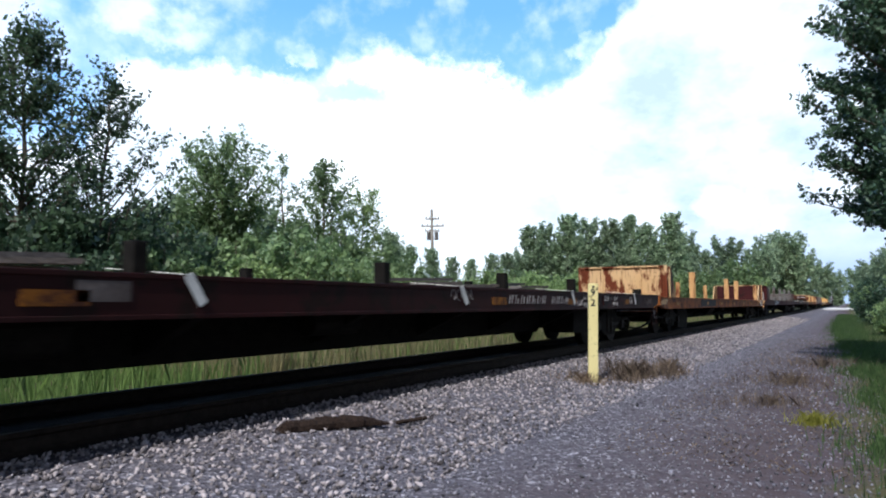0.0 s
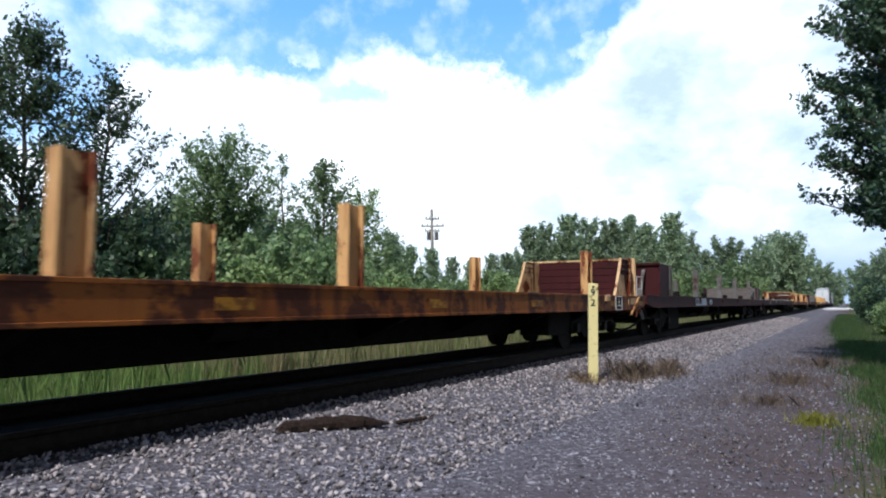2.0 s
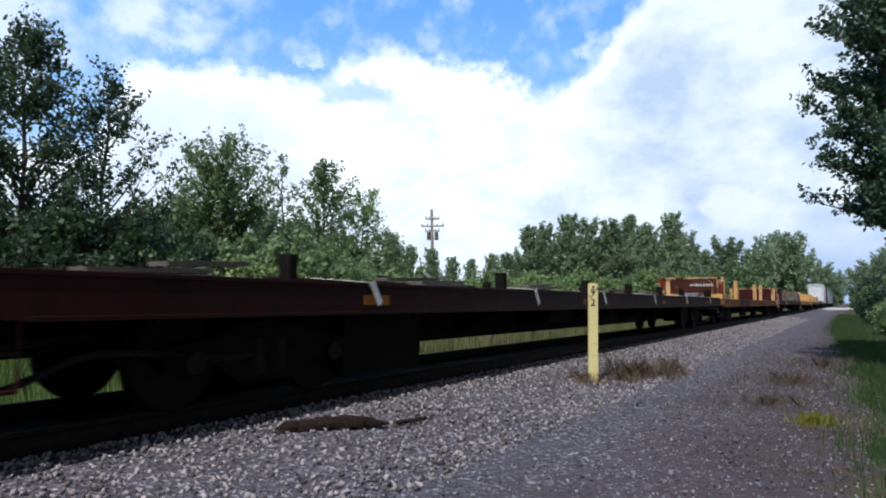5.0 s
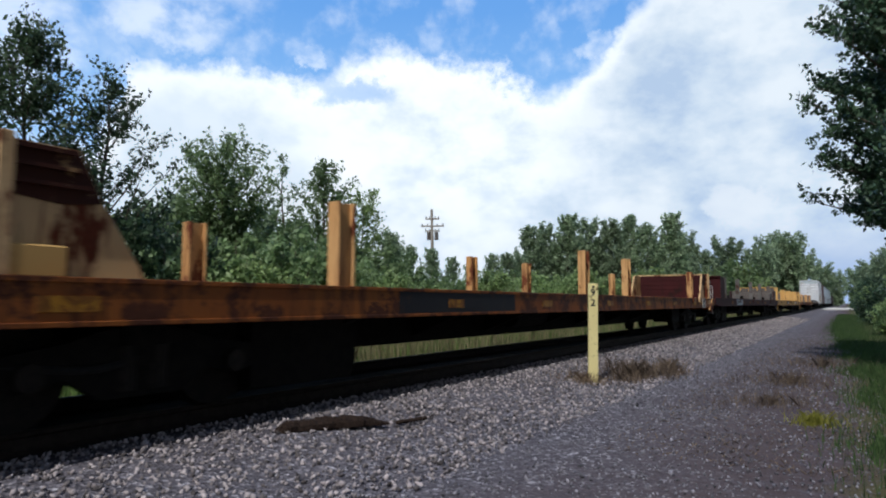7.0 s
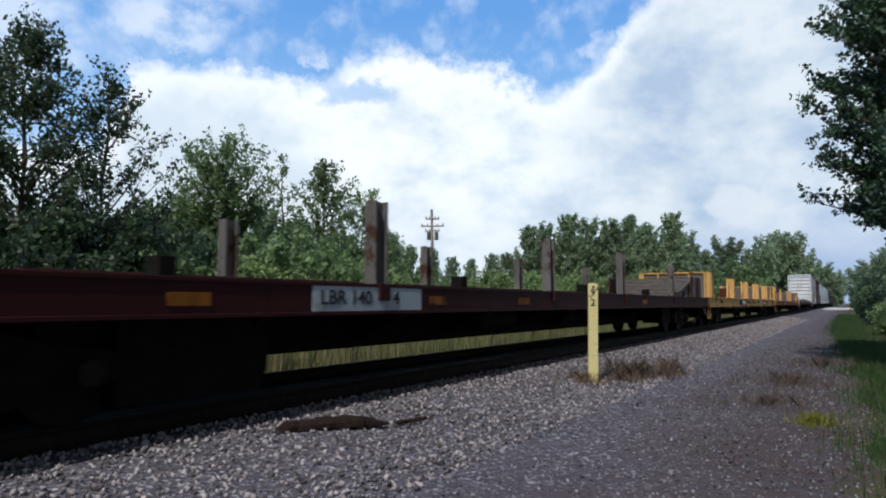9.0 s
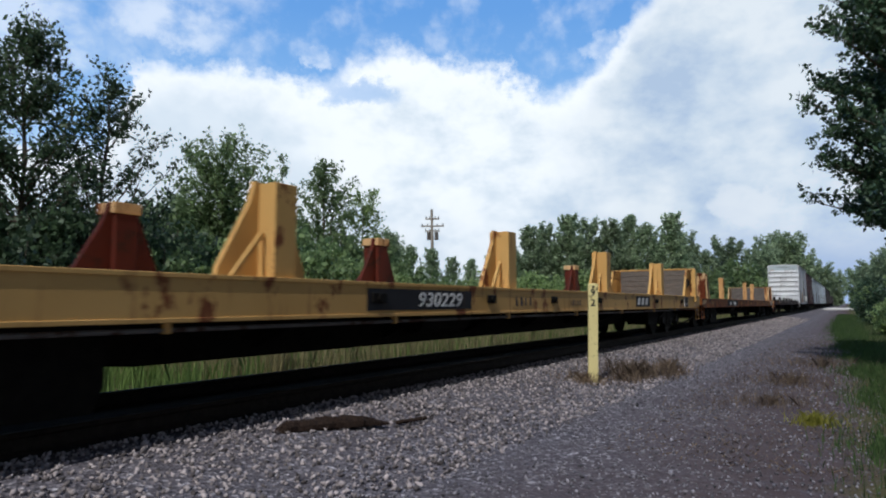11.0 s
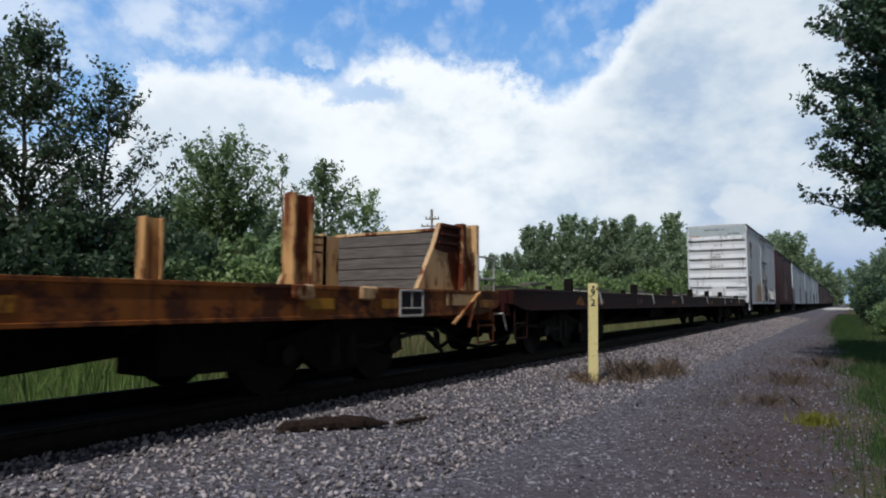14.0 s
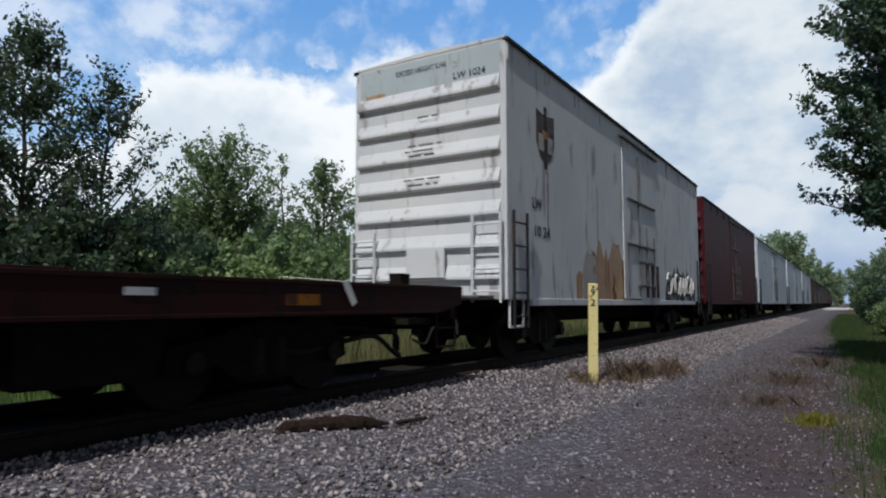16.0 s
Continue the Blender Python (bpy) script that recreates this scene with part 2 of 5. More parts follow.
def prism(bm, pts, axis, a, b):
    """A polygon pushed along an axis from a to b; pts are the other two coordinates in order."""
    def v3(p, q):
        return {"x": (q, p[0], p[1]), "y": (p[0], q, p[1]), "z": (p[0], p[1], q)}[axis]
    v0 = [bm.verts.new(v3(p, a)) for p in pts]
    v1 = [bm.verts.new(v3(p, b)) for p in pts]
    k = len(pts)
    bm.faces.new(v0)
    bm.faces.new(list(reversed(v1)))
    for i in range(k):
        bm.faces.new((v0[i], v1[i], v1[(i + 1) % k], v0[(i + 1) % k]))
    bmesh.ops.recalc_face_normals(bm, faces=bm.faces)
    return bm


def bar(bm, p, q, r, sides=8):
    """A round bar from p to q."""
    p, q = Vector(p), Vector(q)
    d = q - p
    res = bmesh.ops.create_cone(bm, cap_ends=True, segments=sides, radius1=r, radius2=r, depth=d.length)
    bmesh.ops.transform(bm, matrix=Matrix.Translation((p + q) / 2) @ d.to_track_quat("Z", "Y").to_matrix().to_4x4(), verts=res["verts"])
    return bm


def plank(bm, p, q, w, t):
    """A flat bar from p to q, w wide and t thick."""
    p, q = Vector(p), Vector(q)
    d = q - p
    res = bmesh.ops.create_cube(bm, size=1.0)
    bmesh.ops.transform(bm, matrix=Matrix.Translation((p + q) / 2) @ d.to_track_quat("Z", "Y").to_matrix().to_4x4() @ Matrix.Diagonal((w, t, d.length, 1)), verts=res["verts"])
    return bm


def tube(points, r, sides=7):
    bm = bmesh.new()
    rings = []
    pts = [Vector(p) for p in points]
    for i, p in enumerate(pts):
        d = (pts[min(i + 1, len(pts) - 1)] - pts[max(i - 1, 0)]).normalized()
        m = d.to_track_quat("Z", "Y").to_matrix()
        rr = r[i] if isinstance(r, (list, tuple)) else r
        rings.append([bm.verts.new(p + m @ Vector((rr * math.cos(2 * math.pi * k / sides), rr * math.sin(2 * math.pi * k / sides), 0))) for k in range(sides)])
    for a, b in zip(rings, rings[1:]):
        for k in range(sides):
            bm.faces.new((a[k], a[(k + 1) % sides], b[(k + 1) % sides], b[k]))
    bm.faces.new(list(reversed(rings[0])))
    bm.faces.new(rings[-1])
    return bm


def lettering(text, size, parent, m, material, name="lettering", shear=0.0, squeeze=1.0):
    """Raised letters of the built-in font, 4 mm proud; m turns the text's plane (x right, y up)."""
    cu = bpy.data.curves.new(name, "FONT")
    cu.body, cu.size, cu.extrude, cu.shear, cu.resolution_u = text, size, 0.003, shear, 3
    cu.offset = 0.012 * size
    tmp = bpy.data.objects.new(name, cu)
    scene.collection.objects.link(tmp)
    bpy.context.view_layer.update()
    me = bpy.data.meshes.new_from_object(tmp.evaluated_get(bpy.context.evaluated_depsgraph_get()))
    bpy.data.objects.remove(tmp)
    me.transform(m @ Matrix.Diagonal((squeeze, 1, 1, 1)))
    me.materials.clear()
    me.materials.append(material)
    ob = new(name, me)
    ob.parent = parent
    return ob


def from_arrays(name, verts, faces, material, parent=None):
    me = bpy.data.meshes.new(name)
    me.vertices.add(len(verts))
    me.vertices.foreach_set("co", np.asarray(verts, dtype=np.float32).ravel())
    k = faces.shape[1]
    me.loops.add(faces.size)
    me.loops.foreach_set("vertex_index", faces.astype(np.int32).ravel())
    me.polygons.add(len(faces))
    me.polygons.foreach_set("loop_start", np.arange(0, faces.size, k, dtype=np.int32))
    me.polygons.foreach_set("loop_total", np.full(len(faces), k, dtype=np.int32))
    me.update(calc_edges=True)
    me.materials.append(material)
    ob = new(name, me)
    if parent is not None:
        ob.parent = parent
    return ob


def empty(name):
    return new(name)


# side of a car turned to the camera: letters read along +y
def on_side(y, z, x=1.512):
    return Matrix.Translation((x, y, z)) @ Matrix(((0, 0, 1, 0), (1, 0, 0, 0), (0, 1, 0, 0), (0, 0, 0, 1)))


# face of a car turned towards -y: letters read along +x
def on_end(x, y, z):
    return Matrix.Translation((x, y, z)) @ Matrix(((1, 0, 0, 0), (0, 0, -1, 0), (0, 1, 0, 0), (0, 0, 0, 1)))


# ---- ground ----
def height(x, y):
    """Ground height: flat gravel, a low ballast bank under the track, a shallow ditch and meadow beyond."""
    if x > -3.0:
        h = 0.0
    elif x > -4.5:
        t = (-3.0 - x) / 1.5
        h = 0.15 * t * t * (3 - 2 * t)
    elif x > -7.5:
        h = 0.15
    elif x > -9.5:
        t = (-7.5 - x) / 2.0
        h = 0.15 - 0.35 * t * t * (3 - 2 * t)
    else:
        h = -0.20
    if x > 0.6:
        h += 0.10 * min(1.0, (x - 0.6) / 2.0)
    return h


def build_ground():
    xs = [-2500, -600, -200, -80, -40, -20, -14] + [-11 + 0.25 * i for i in range(49)] + [2, 3, 5, 9, 20, 60, 200, 600, 2500]
    ys = [-2500, -400, -100, -40, -15] + [-8 + 0.5 * i for i in range(97)] + [42, 46, 52, 60, 75, 100, 140, 200, 300, 600, 1400, 3500]
    bm = bmesh.new()
    grid = []
    for y in ys:
        row = []
        for x in xs:
            z = height(x, y)
            if -4.6 < x < 1.2 and abs(y) < 45:
                z += 0.018 * noise.noise(Vector((x * 0.9, y * 0.9, 0)))
            row.append(bm.verts.new((x, y, z)))
        grid.append(row)
    for a, b in zip(grid, grid[1:]):
        for i in range(len(xs) - 1):
            bm.faces.new((a[i], a[i + 1], b[i + 1], b[i]))
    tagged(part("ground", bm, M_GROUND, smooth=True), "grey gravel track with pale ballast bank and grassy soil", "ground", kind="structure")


build_ground()


def stones():
    """Loose broken stone: thick on the ballast bank, sparse and smaller on the gravel."""
    rng = np.random.default_rng(5)
    base = np.array([(1, 0, 0), (-1, 0, 0), (0, 1, 0), (0, -1, 0), (0, 0, 1), (0, 0, -1)], float)
    tri = np.array([(0, 2, 4), (2, 1, 4), (1, 3, 4), (3, 0, 4), (2, 0, 5), (1, 2, 5), (3, 1, 5), (0, 3, 5)])

    def field(name, n, xr, yr, size, label, taper=1.0, material=M_STONE):
        x = xr[0] + (xr[1] - xr[0]) * rng.uniform(0, 1, n) ** taper
        y = yr[0] + (yr[1] - yr[0]) * rng.uniform(0, 1, n) ** 1.7
        s = size * rng.uniform(0.35, 1.3, n) ** 1.5
        V = np.empty((n, 6, 3))
        for i in range(n):
            a = rng.normal(size=(3, 3))
            q, _ = np.linalg.qr(a)
            V[i] = (base * rng.uniform(0.55, 1.0, (6, 1)) * (1, 0.75, 0.5)) @ q * s[i] + (x[i], y[i], height(x[i], y[i]) + 0.35 * s[i])
        F = (tri[None] + 6 * np.arange(n)[:, None, None]).reshape(-1, 3)
        tagged(from_arrays(name, V.reshape(-1, 3), F, material), label, "stones", kind="stuff")

    field("ballast", 52000, (-4.95, -2.5), (-5.0, 60.0), 0.030, "pale grey broken ballast stones on the bank", 1.35)
    field("gravel", 40000, (-3.3, 0.3), (-4.0, 30.0), 0.016, "small loose grey gravel stones on the track", 1.0, M_GRAVEL)
    field("scattered_stones", 700, (-3.3, 0.2), (-4.0, 20.0), 0.030, "scattered larger pale stones on the gravel", 1.0, M_GRAVEL)


stones()


def build_track():
    track = tagged(empty("railway_track"), "railway track with dark steel rails on creosoted sleepers", "railway track", kind="structure")
    for x in (TRACK_X + 0.755, TRACK_X - 0.755):
        bm = bmesh.new()
        prof = [(-0.075, 0.0), (0.075, 0.0), (0.075, 0.015), (0.012, 0.035), (0.012, 0.12), (0.037, 0.14), (0.037, 0.165), (0.028, 0.172), (-0.028, 0.172), (-0.037, 0.165), (-0.037, 0.14), (-0.012, 0.12), (-0.012, 0.035), (-0.075, 0.015)]
        prism(bm, [(x + a, RAIL - 0.172 + b) for a, b in prof], "y", -60, 900)
        part("rail", bm, M_RAILTOP, track)
    first = None
    for i in range(110):
        y = -6 + 0.55 * i
        if first is None:
            first = part("sleeper", boxed(-1.3, 1.3, -0.115, 0.115, -0.16, 0.0, bevel=0.012), M_SLEEPER, track)
            ob = first
        else:
            ob = new("sleeper", first.data)
            ob.parent = track
        ob.location = (TRACK_X + random.uniform(-0.03, 0.03), y, RAIL - 0.172)


build_track()


# ---- sky backdrop ----
def sky_material():
    """Blue sky with a bank of bright cumulus; u is the azimuth in degrees to the right of the view, v the elevation in degrees."""
    m, n, l, b = nodes_of("cloudy_sky")
    n.remove(b)
    uv = n.new("ShaderNodeUVMap").outputs["UV"]
    sep = n.new("ShaderNodeSeparateXYZ")
    l.new(uv, sep.inputs[0])
    u, v = sep.outputs[0], sep.outputs[1]

    def math_node(op, a, c):
        k = n.new("ShaderNodeMath")
        k.operation = op
        for s, val in ((k.inputs[0], a), (k.inputs[1], c)):
            if isinstance(val, (int, float)):
                s.default_value = val
            else:
                l.new(val, s)
        return k.outputs[0]

    def maprange(val, a, c, lo=0.0, hi=1.0, kind="SMOOTHSTEP"):
        k = n.new("ShaderNodeMapRange")
        k.interpolation_type = kind
        for s, x in zip(("From Min", "From Max", "To Min", "To Max"), (a, c, lo, hi)):
            k.inputs[s].default_value = x
        l.new(val, k.inputs["Value"])
        return k.outputs["Result"]

    def off(fac, amount):
        return math_node("MULTIPLY", math_node("SUBTRACT", fac, 0.5), amount)

    billow = noise_node(n, l, uv, 0.30, 5.0, 0.55)
    billow2 = noise_node(n, l, uv, 0.24, 5.0, 0.55, (1.0, 1.3, 1.0))
    fine = noise_node(n, l, uv, 0.9, 6.0, 0.66)
    uu = math_node("ADD", u, math_node("ADD", off(billow, 5.0), off(fine, 2.6)))
    vv = math_node("ADD", v, math_node("ADD", off(billow2, 4.0), off(fine, 2.6)))

    def puff(u0, v0, ru, rv, soft=0.9):
        """1 inside an uneven oval, 0 outside."""
        a = math_node("DIVIDE", math_node("SUBTRACT", uu, u0), ru)
        c = math_node("DIVIDE", math_node("SUBTRACT", vv, v0), rv)
        d = math_node("ADD", math_node("MULTIPLY", a, a), math_node("MULTIPLY", c, c))
        return maprange(d, 1.0 + soft, max(0.0, 1.0 - soft))

    # upper edge of the cloud bank by azimuth (-45..45 degrees), as elevation / 60
    edge = ramp_node(n, l, maprange(uu, -45.0, 45.0, kind="LINEAR"), [(p, (e / 60.0,) * 3) for p, e in CLOUD_EDGE])
    rel = math_node("SUBTRACT", math_node("MULTIPLY", edge, 60.0), vv)
    cover = maprange(rel, -0.8, 1.7)
    thin = math_node("MULTIPLY", puff(-8.9, 18.3, 3.2, 1.1, 0.95), 0.6)
    cover = math_node("MULTIPLY", cover, math_node("SUBTRACT", 1.0, thin))
    for u0, v0, ru, rv, amount in ((-24.5, 23.0, 4.6, 2.2, 0.62), (-27.5, 18.5, 3.0, 3.0, 0.30), (-12.6, 21.1, 1.5, 0.7, 0.5), (-20.0, 24.5, 3.5, 1.5, 0.35), (-36.0, 20.0, 6.0, 6.0, 0.55), (13.0, 21.6, 1.6, 1.0, 0.6)):
        cover = math_node("MAXIMUM", cover, math_node("MULTIPLY", puff(u0, v0, ru, rv), math_node("MULTIPLY", maprange(billow2, 0.30, 0.62), amount)))
    cover = math_node("MAXIMUM", cover, math_node("MULTIPLY", maprange(billow, 0.45, 0.80), 0.40))
    blue = ramp_node(n, l, maprange(v, 0.0, 40.0, kind="LINEAR"), [(0.0, (0.50, 0.74, 1.10)), (0.35, (0.38, 0.68, 1.12)), (0.62, (0.20, 0.47, 0.98)), (1.0, (0.14, 0.39, 0.94))])
    # bright white in the middle of the bank, blue-grey folds to the east and low down
    fold = noise_node(n, l, uv, 0.13, 5.0, 0.58, (1.0, 1.5, 1.0))
    shade = ramp_node(n, l, fold, [(0.34, (0.60, 0.74, 0.95)), (0.47, (0.80, 0.91, 1.04)), (0.62, (1.02, 1.08, 1.14))])
    bright = mix_node(n, l, maprange(fold, 0.30, 0.58), (0.88, 0.99, 1.10), (1.26, 1.29, 1.32))
    middle = math_node("MULTIPLY", maprange(uu, 17.0, 4.0), maprange(vv, 4.0, 11.0, 0.55, 1.0))
    bright = mix_node(n, l, math_node("MULTIPLY", maprange(uu, -10.0, -20.0), 0.6), bright, (0.82, 0.94, 1.07))
    cloud = mix_node(n, l, middle, shade, bright)
    rim = math_node("MULTIPLY", maprange(rel, 4.5, 0.4), maprange(uu, 24.0, 10.0))
    cloud = mix_node(n, l, rim, cloud, (1.30, 1.32, 1.35))
    cloud = mix_node(n, l, math_node("MULTIPLY", maprange(v, 8.0, 1.0), maprange(u, 8.0, 22.0)), cloud, (0.48, 0.62, 0.90))
    cloud = mix_node(n, l, math_node("MULTIPLY", puff(24.0, 7.8, 2.2, 1.3, 0.8), 0.75), cloud, (1.0, 1.05, 1.12))
    col = mix_node(n, l, cover, blue, cloud)
    em = n.new("ShaderNodeEmission")
    em.inputs["Strength"].default_value = 1.08
    l.new(col, em.inputs["Color"])
    l.new(em.outputs[0], n["Material Output"].inputs["Surface"])
    return m


CLOUD_EDGE = [(0.0, 12.0), (0.173, 12.1), (0.195, 15.4), (0.203, 18.9), (0.233, 19.8), (0.267, 19.9), (0.298, 19.9), (0.330, 19.3), (0.357, 19.1), (0.376, 19.8), (0.395, 21.3), (0.423, 21.9), (0.463, 22.3), (0.495, 21.5), (0.538, 20.9), (0.558, 19.5), (0.591, 18.3), (0.614, 19.2), (0.631, 19.8), (0.645, 20.9), (0.656, 22.4), (0.667, 23.9), (0.683, 25.0), (0.732, 28.1), (0.805, 28.8), (1.0, 36.0)]


def build_sky():
    bm = bmesh.new()
    uvl = bm.loops.layers.uv.new("UVMap")
    R = 3000.0
    az = [-75 + 3 * i for i in range(51)]
    el = [-1.5 + 2.5 * i for i in range(26)]
    grid = {}
    for i, a in enumerate(az):
        for j, e in enumerate(el):
            g = radians(a) - AZ
            grid[i, j] = bm.verts.new((R * math.sin(g) * math.cos(radians(e)), R * math.cos(g) * math.cos(radians(e)), R * math.sin(radians(e))))
    for i in range(len(az) - 1):
        for j in range(len(el) - 1):
            f = bm.faces.new((grid[i, j], grid[i + 1, j], grid[i + 1, j + 1], grid[i, j + 1]))
            for lp, (p, q) in zip(f.loops, ((i, j), (i + 1, j), (i + 1, j + 1), (i, j + 1))):
                lp[uvl].uv = (az[p], el[q])
    return tagged(part("backdrop", bm, sky_material(), smooth=True), "blue sky with a bank of bright white cumulus clouds", "sky", kind="structure")


sky_dome = build_sky()


# ---- trees ----
def leaf_cards(rng, p, size):
    """Small pointed leaves, one at each point, turned at random."""
    n = len(p)
    a = rng.normal(size=(n, 3))
    a /= np.linalg.norm(a, axis=1, keepdims=True) + 1e-9
    w = np.cross(a, rng.normal(size=(n, 3)))
    w /= np.linalg.norm(w, axis=1, keepdims=True) + 1e-9
    s = (size * rng.uniform(0.6, 1.3, n))[:, None]
    V = np.stack([p - a * s, p + w * s * 0.55 - a * s * 0.1, p + a * s, p - w * s * 0.55 - a * s * 0.1], axis=1).reshape(-1, 3)
    return V, np.arange(4 * n).reshape(-1, 4)


def tree(name, h, profile, base, limbs, twigs, leaves, leaf, material, seed, label, category="tree", twig=0.6, lift=(20, 62), ragged=0.25, fuzz=0.10, group=""):
    """A tapered trunk, limbs that rise from it, twigs along the limbs and leaves along the twigs.
    profile gives the crown's half-width from its foot (0) to its top (1); lift the limbs' slope there, in degrees."""
    rng = np.random.default_rng(seed)
    t = tagged(empty(name), label, category, group)
    r0 = 0.014 * h + 0.02
    joints = [Vector((rng.normal() * 0.012 * h * k, rng.normal() * 0.012 * h * k, h * 0.97 * k)) for k in (0, 0.2, 0.4, 0.6, 0.8, 1.0)]
    trunk = tube(joints, [r0, r0 * 0.85, r0 * 0.65, r0 * 0.45, r0 * 0.27, 0.012], 8)
    qs, rs = [p[0] for p in profile], [p[1] for p in profile]
    starts, ends = [], []
    for i in range(limbs):
        q = (i + rng.uniform(0, 1)) / limbs
        reach = float(np.interp(q, qs, rs)) * rng.uniform(1 - 1.6 * ragged, 1 + 0.4 * ragged)
        a = i * 2.4 + rng.uniform(-0.5, 0.5)
        slope = radians(lift[0] + (lift[1] - lift[0]) * q + rng.uniform(-8, 8))
        rise = reach * min(math.tan(slope), 1.6)
        k = min(0.985, max(0.02, (base + (h - 0.3 * twig - base) * q - rise) / h))
        f = k / 0.97 * 5
        j = min(4, int(f))
        p0 = joints[j].lerp(joints[j + 1], min(1.0, f - j))
        tip = p0 + Vector((math.cos(a) * reach, math.sin(a) * reach, rise))
        tip.z = min(tip.z, h - 0.3 * twig)
        mid = p0.lerp(tip, 0.5) + Vector((0, 0, -0.07 * reach))
        rb = max(0.010, r0 * (1 - k) * 0.45)
        b2 = tube([p0, mid, tip], [rb, rb * 0.6, 0.005], 5)
        tmp = bpy.data.meshes.new("limb")
        b2.to_mesh(tmp)
        b2.free()
        trunk.from_mesh(tmp)
        bpy.data.meshes.remove(tmp)
        w = (0.22 + 0.80 * ((np.arange(twigs) + rng.uniform(0, 1, twigs)) / twigs))[:, None]
        A, B, C = (np.array(v) for v in (p0, mid, tip))
        foot = np.where(w < 0.5, A + (B - A) * w * 2, B + (C - B) * (w * 2 - 1))
        out = np.array((math.cos(a) * 0.55, math.sin(a) * 0.55, 0.75)) + rng.normal(size=(twigs, 3)) * 0.55
        out /= np.linalg.norm(out, axis=1, keepdims=True)
        starts.append(foot)
        ends.append(foot + out * (twig * rng.uniform(0.45, 1.25, (twigs, 1)) * (1.25 - 0.5 * w)))
    part("trunk", trunk, M_BARK, t)
    S, E = np.concatenate(starts), np.concatenate(ends)
    S[:, 2], E[:, 2] = np.maximum(S[:, 2], 0.08), np.maximum(E[:, 2], 0.12)
    n = len(S)
    o = np.array(((0.008, 0, 0), (-0.004, 0.007, 0), (-0.004, -0.007, 0)))
    V = np.concatenate([S[:, None] + o * 1.2, E[:, None] + o * 0.3], axis=1).reshape(-1, 3)
    F = (np.array(((0, 1, 4, 3), (1, 2, 5, 4), (2, 0, 3, 5)))[None] + 6 * np.arange(n)[:, None, None]).reshape(-1, 4)
    from_arrays("twig", V, F, M_BARK, t)["kind"] = "stuff"
    f = rng.uniform(0.05, 1.04, (n, leaves, 1)) ** 0.8
    P = S[:, None] + (E - S)[:, None] * f + rng.normal(size=(n, leaves, 3)) * fuzz
    P[..., 2] = np.maximum(P[..., 2], 0.05)
    V, F = leaf_cards(rng, P.reshape(-1, 3), leaf)
    from_arrays("crown", V, F, material, t)
    return t


def place(t, bearing, dist, z=None, turn=0.0, scale=1.0):
    """Stand a thing on the ground at a bearing (degrees right of the view's middle) and a distance."""
    g = radians(bearing) - AZ
    x, y = dist * math.sin(g), dist * math.cos(g)
    t.matrix_basis = pose(x, y, height(x, y) if z is None else z, 0, 0, turn) @ Matrix.Diagonal((scale, scale, scale, 1))
    return t


SPIRE = [(0, 0.6), (0.15, 0.9), (0.45, 1.0), (0.7, 0.72), (0.88, 0.40), (1, 0.12)]
CONE = [(0, 0.85), (0.2, 1.0), (0.45, 0.85), (0.7, 0.55), (0.88, 0.28), (1, 0.06)]
DOME = [(0, 0.8), (0.3, 1.0), (0.6, 0.92), (0.8, 0.72), (0.93, 0.5), (1, 0.2)]
GLOBE = [(0, 0.35), (0.2, 0.55), (0.45, 0.85), (0.68, 1.0), (0.86, 0.98), (0.95, 0.8), (1, 0.5)]
BUSH = [(0, 0.8), (0.3, 1.0), (0.7, 0.9), (1, 0.35)]


def crown(shape, spread):
    return [(q, r * spread) for q, r in shape]


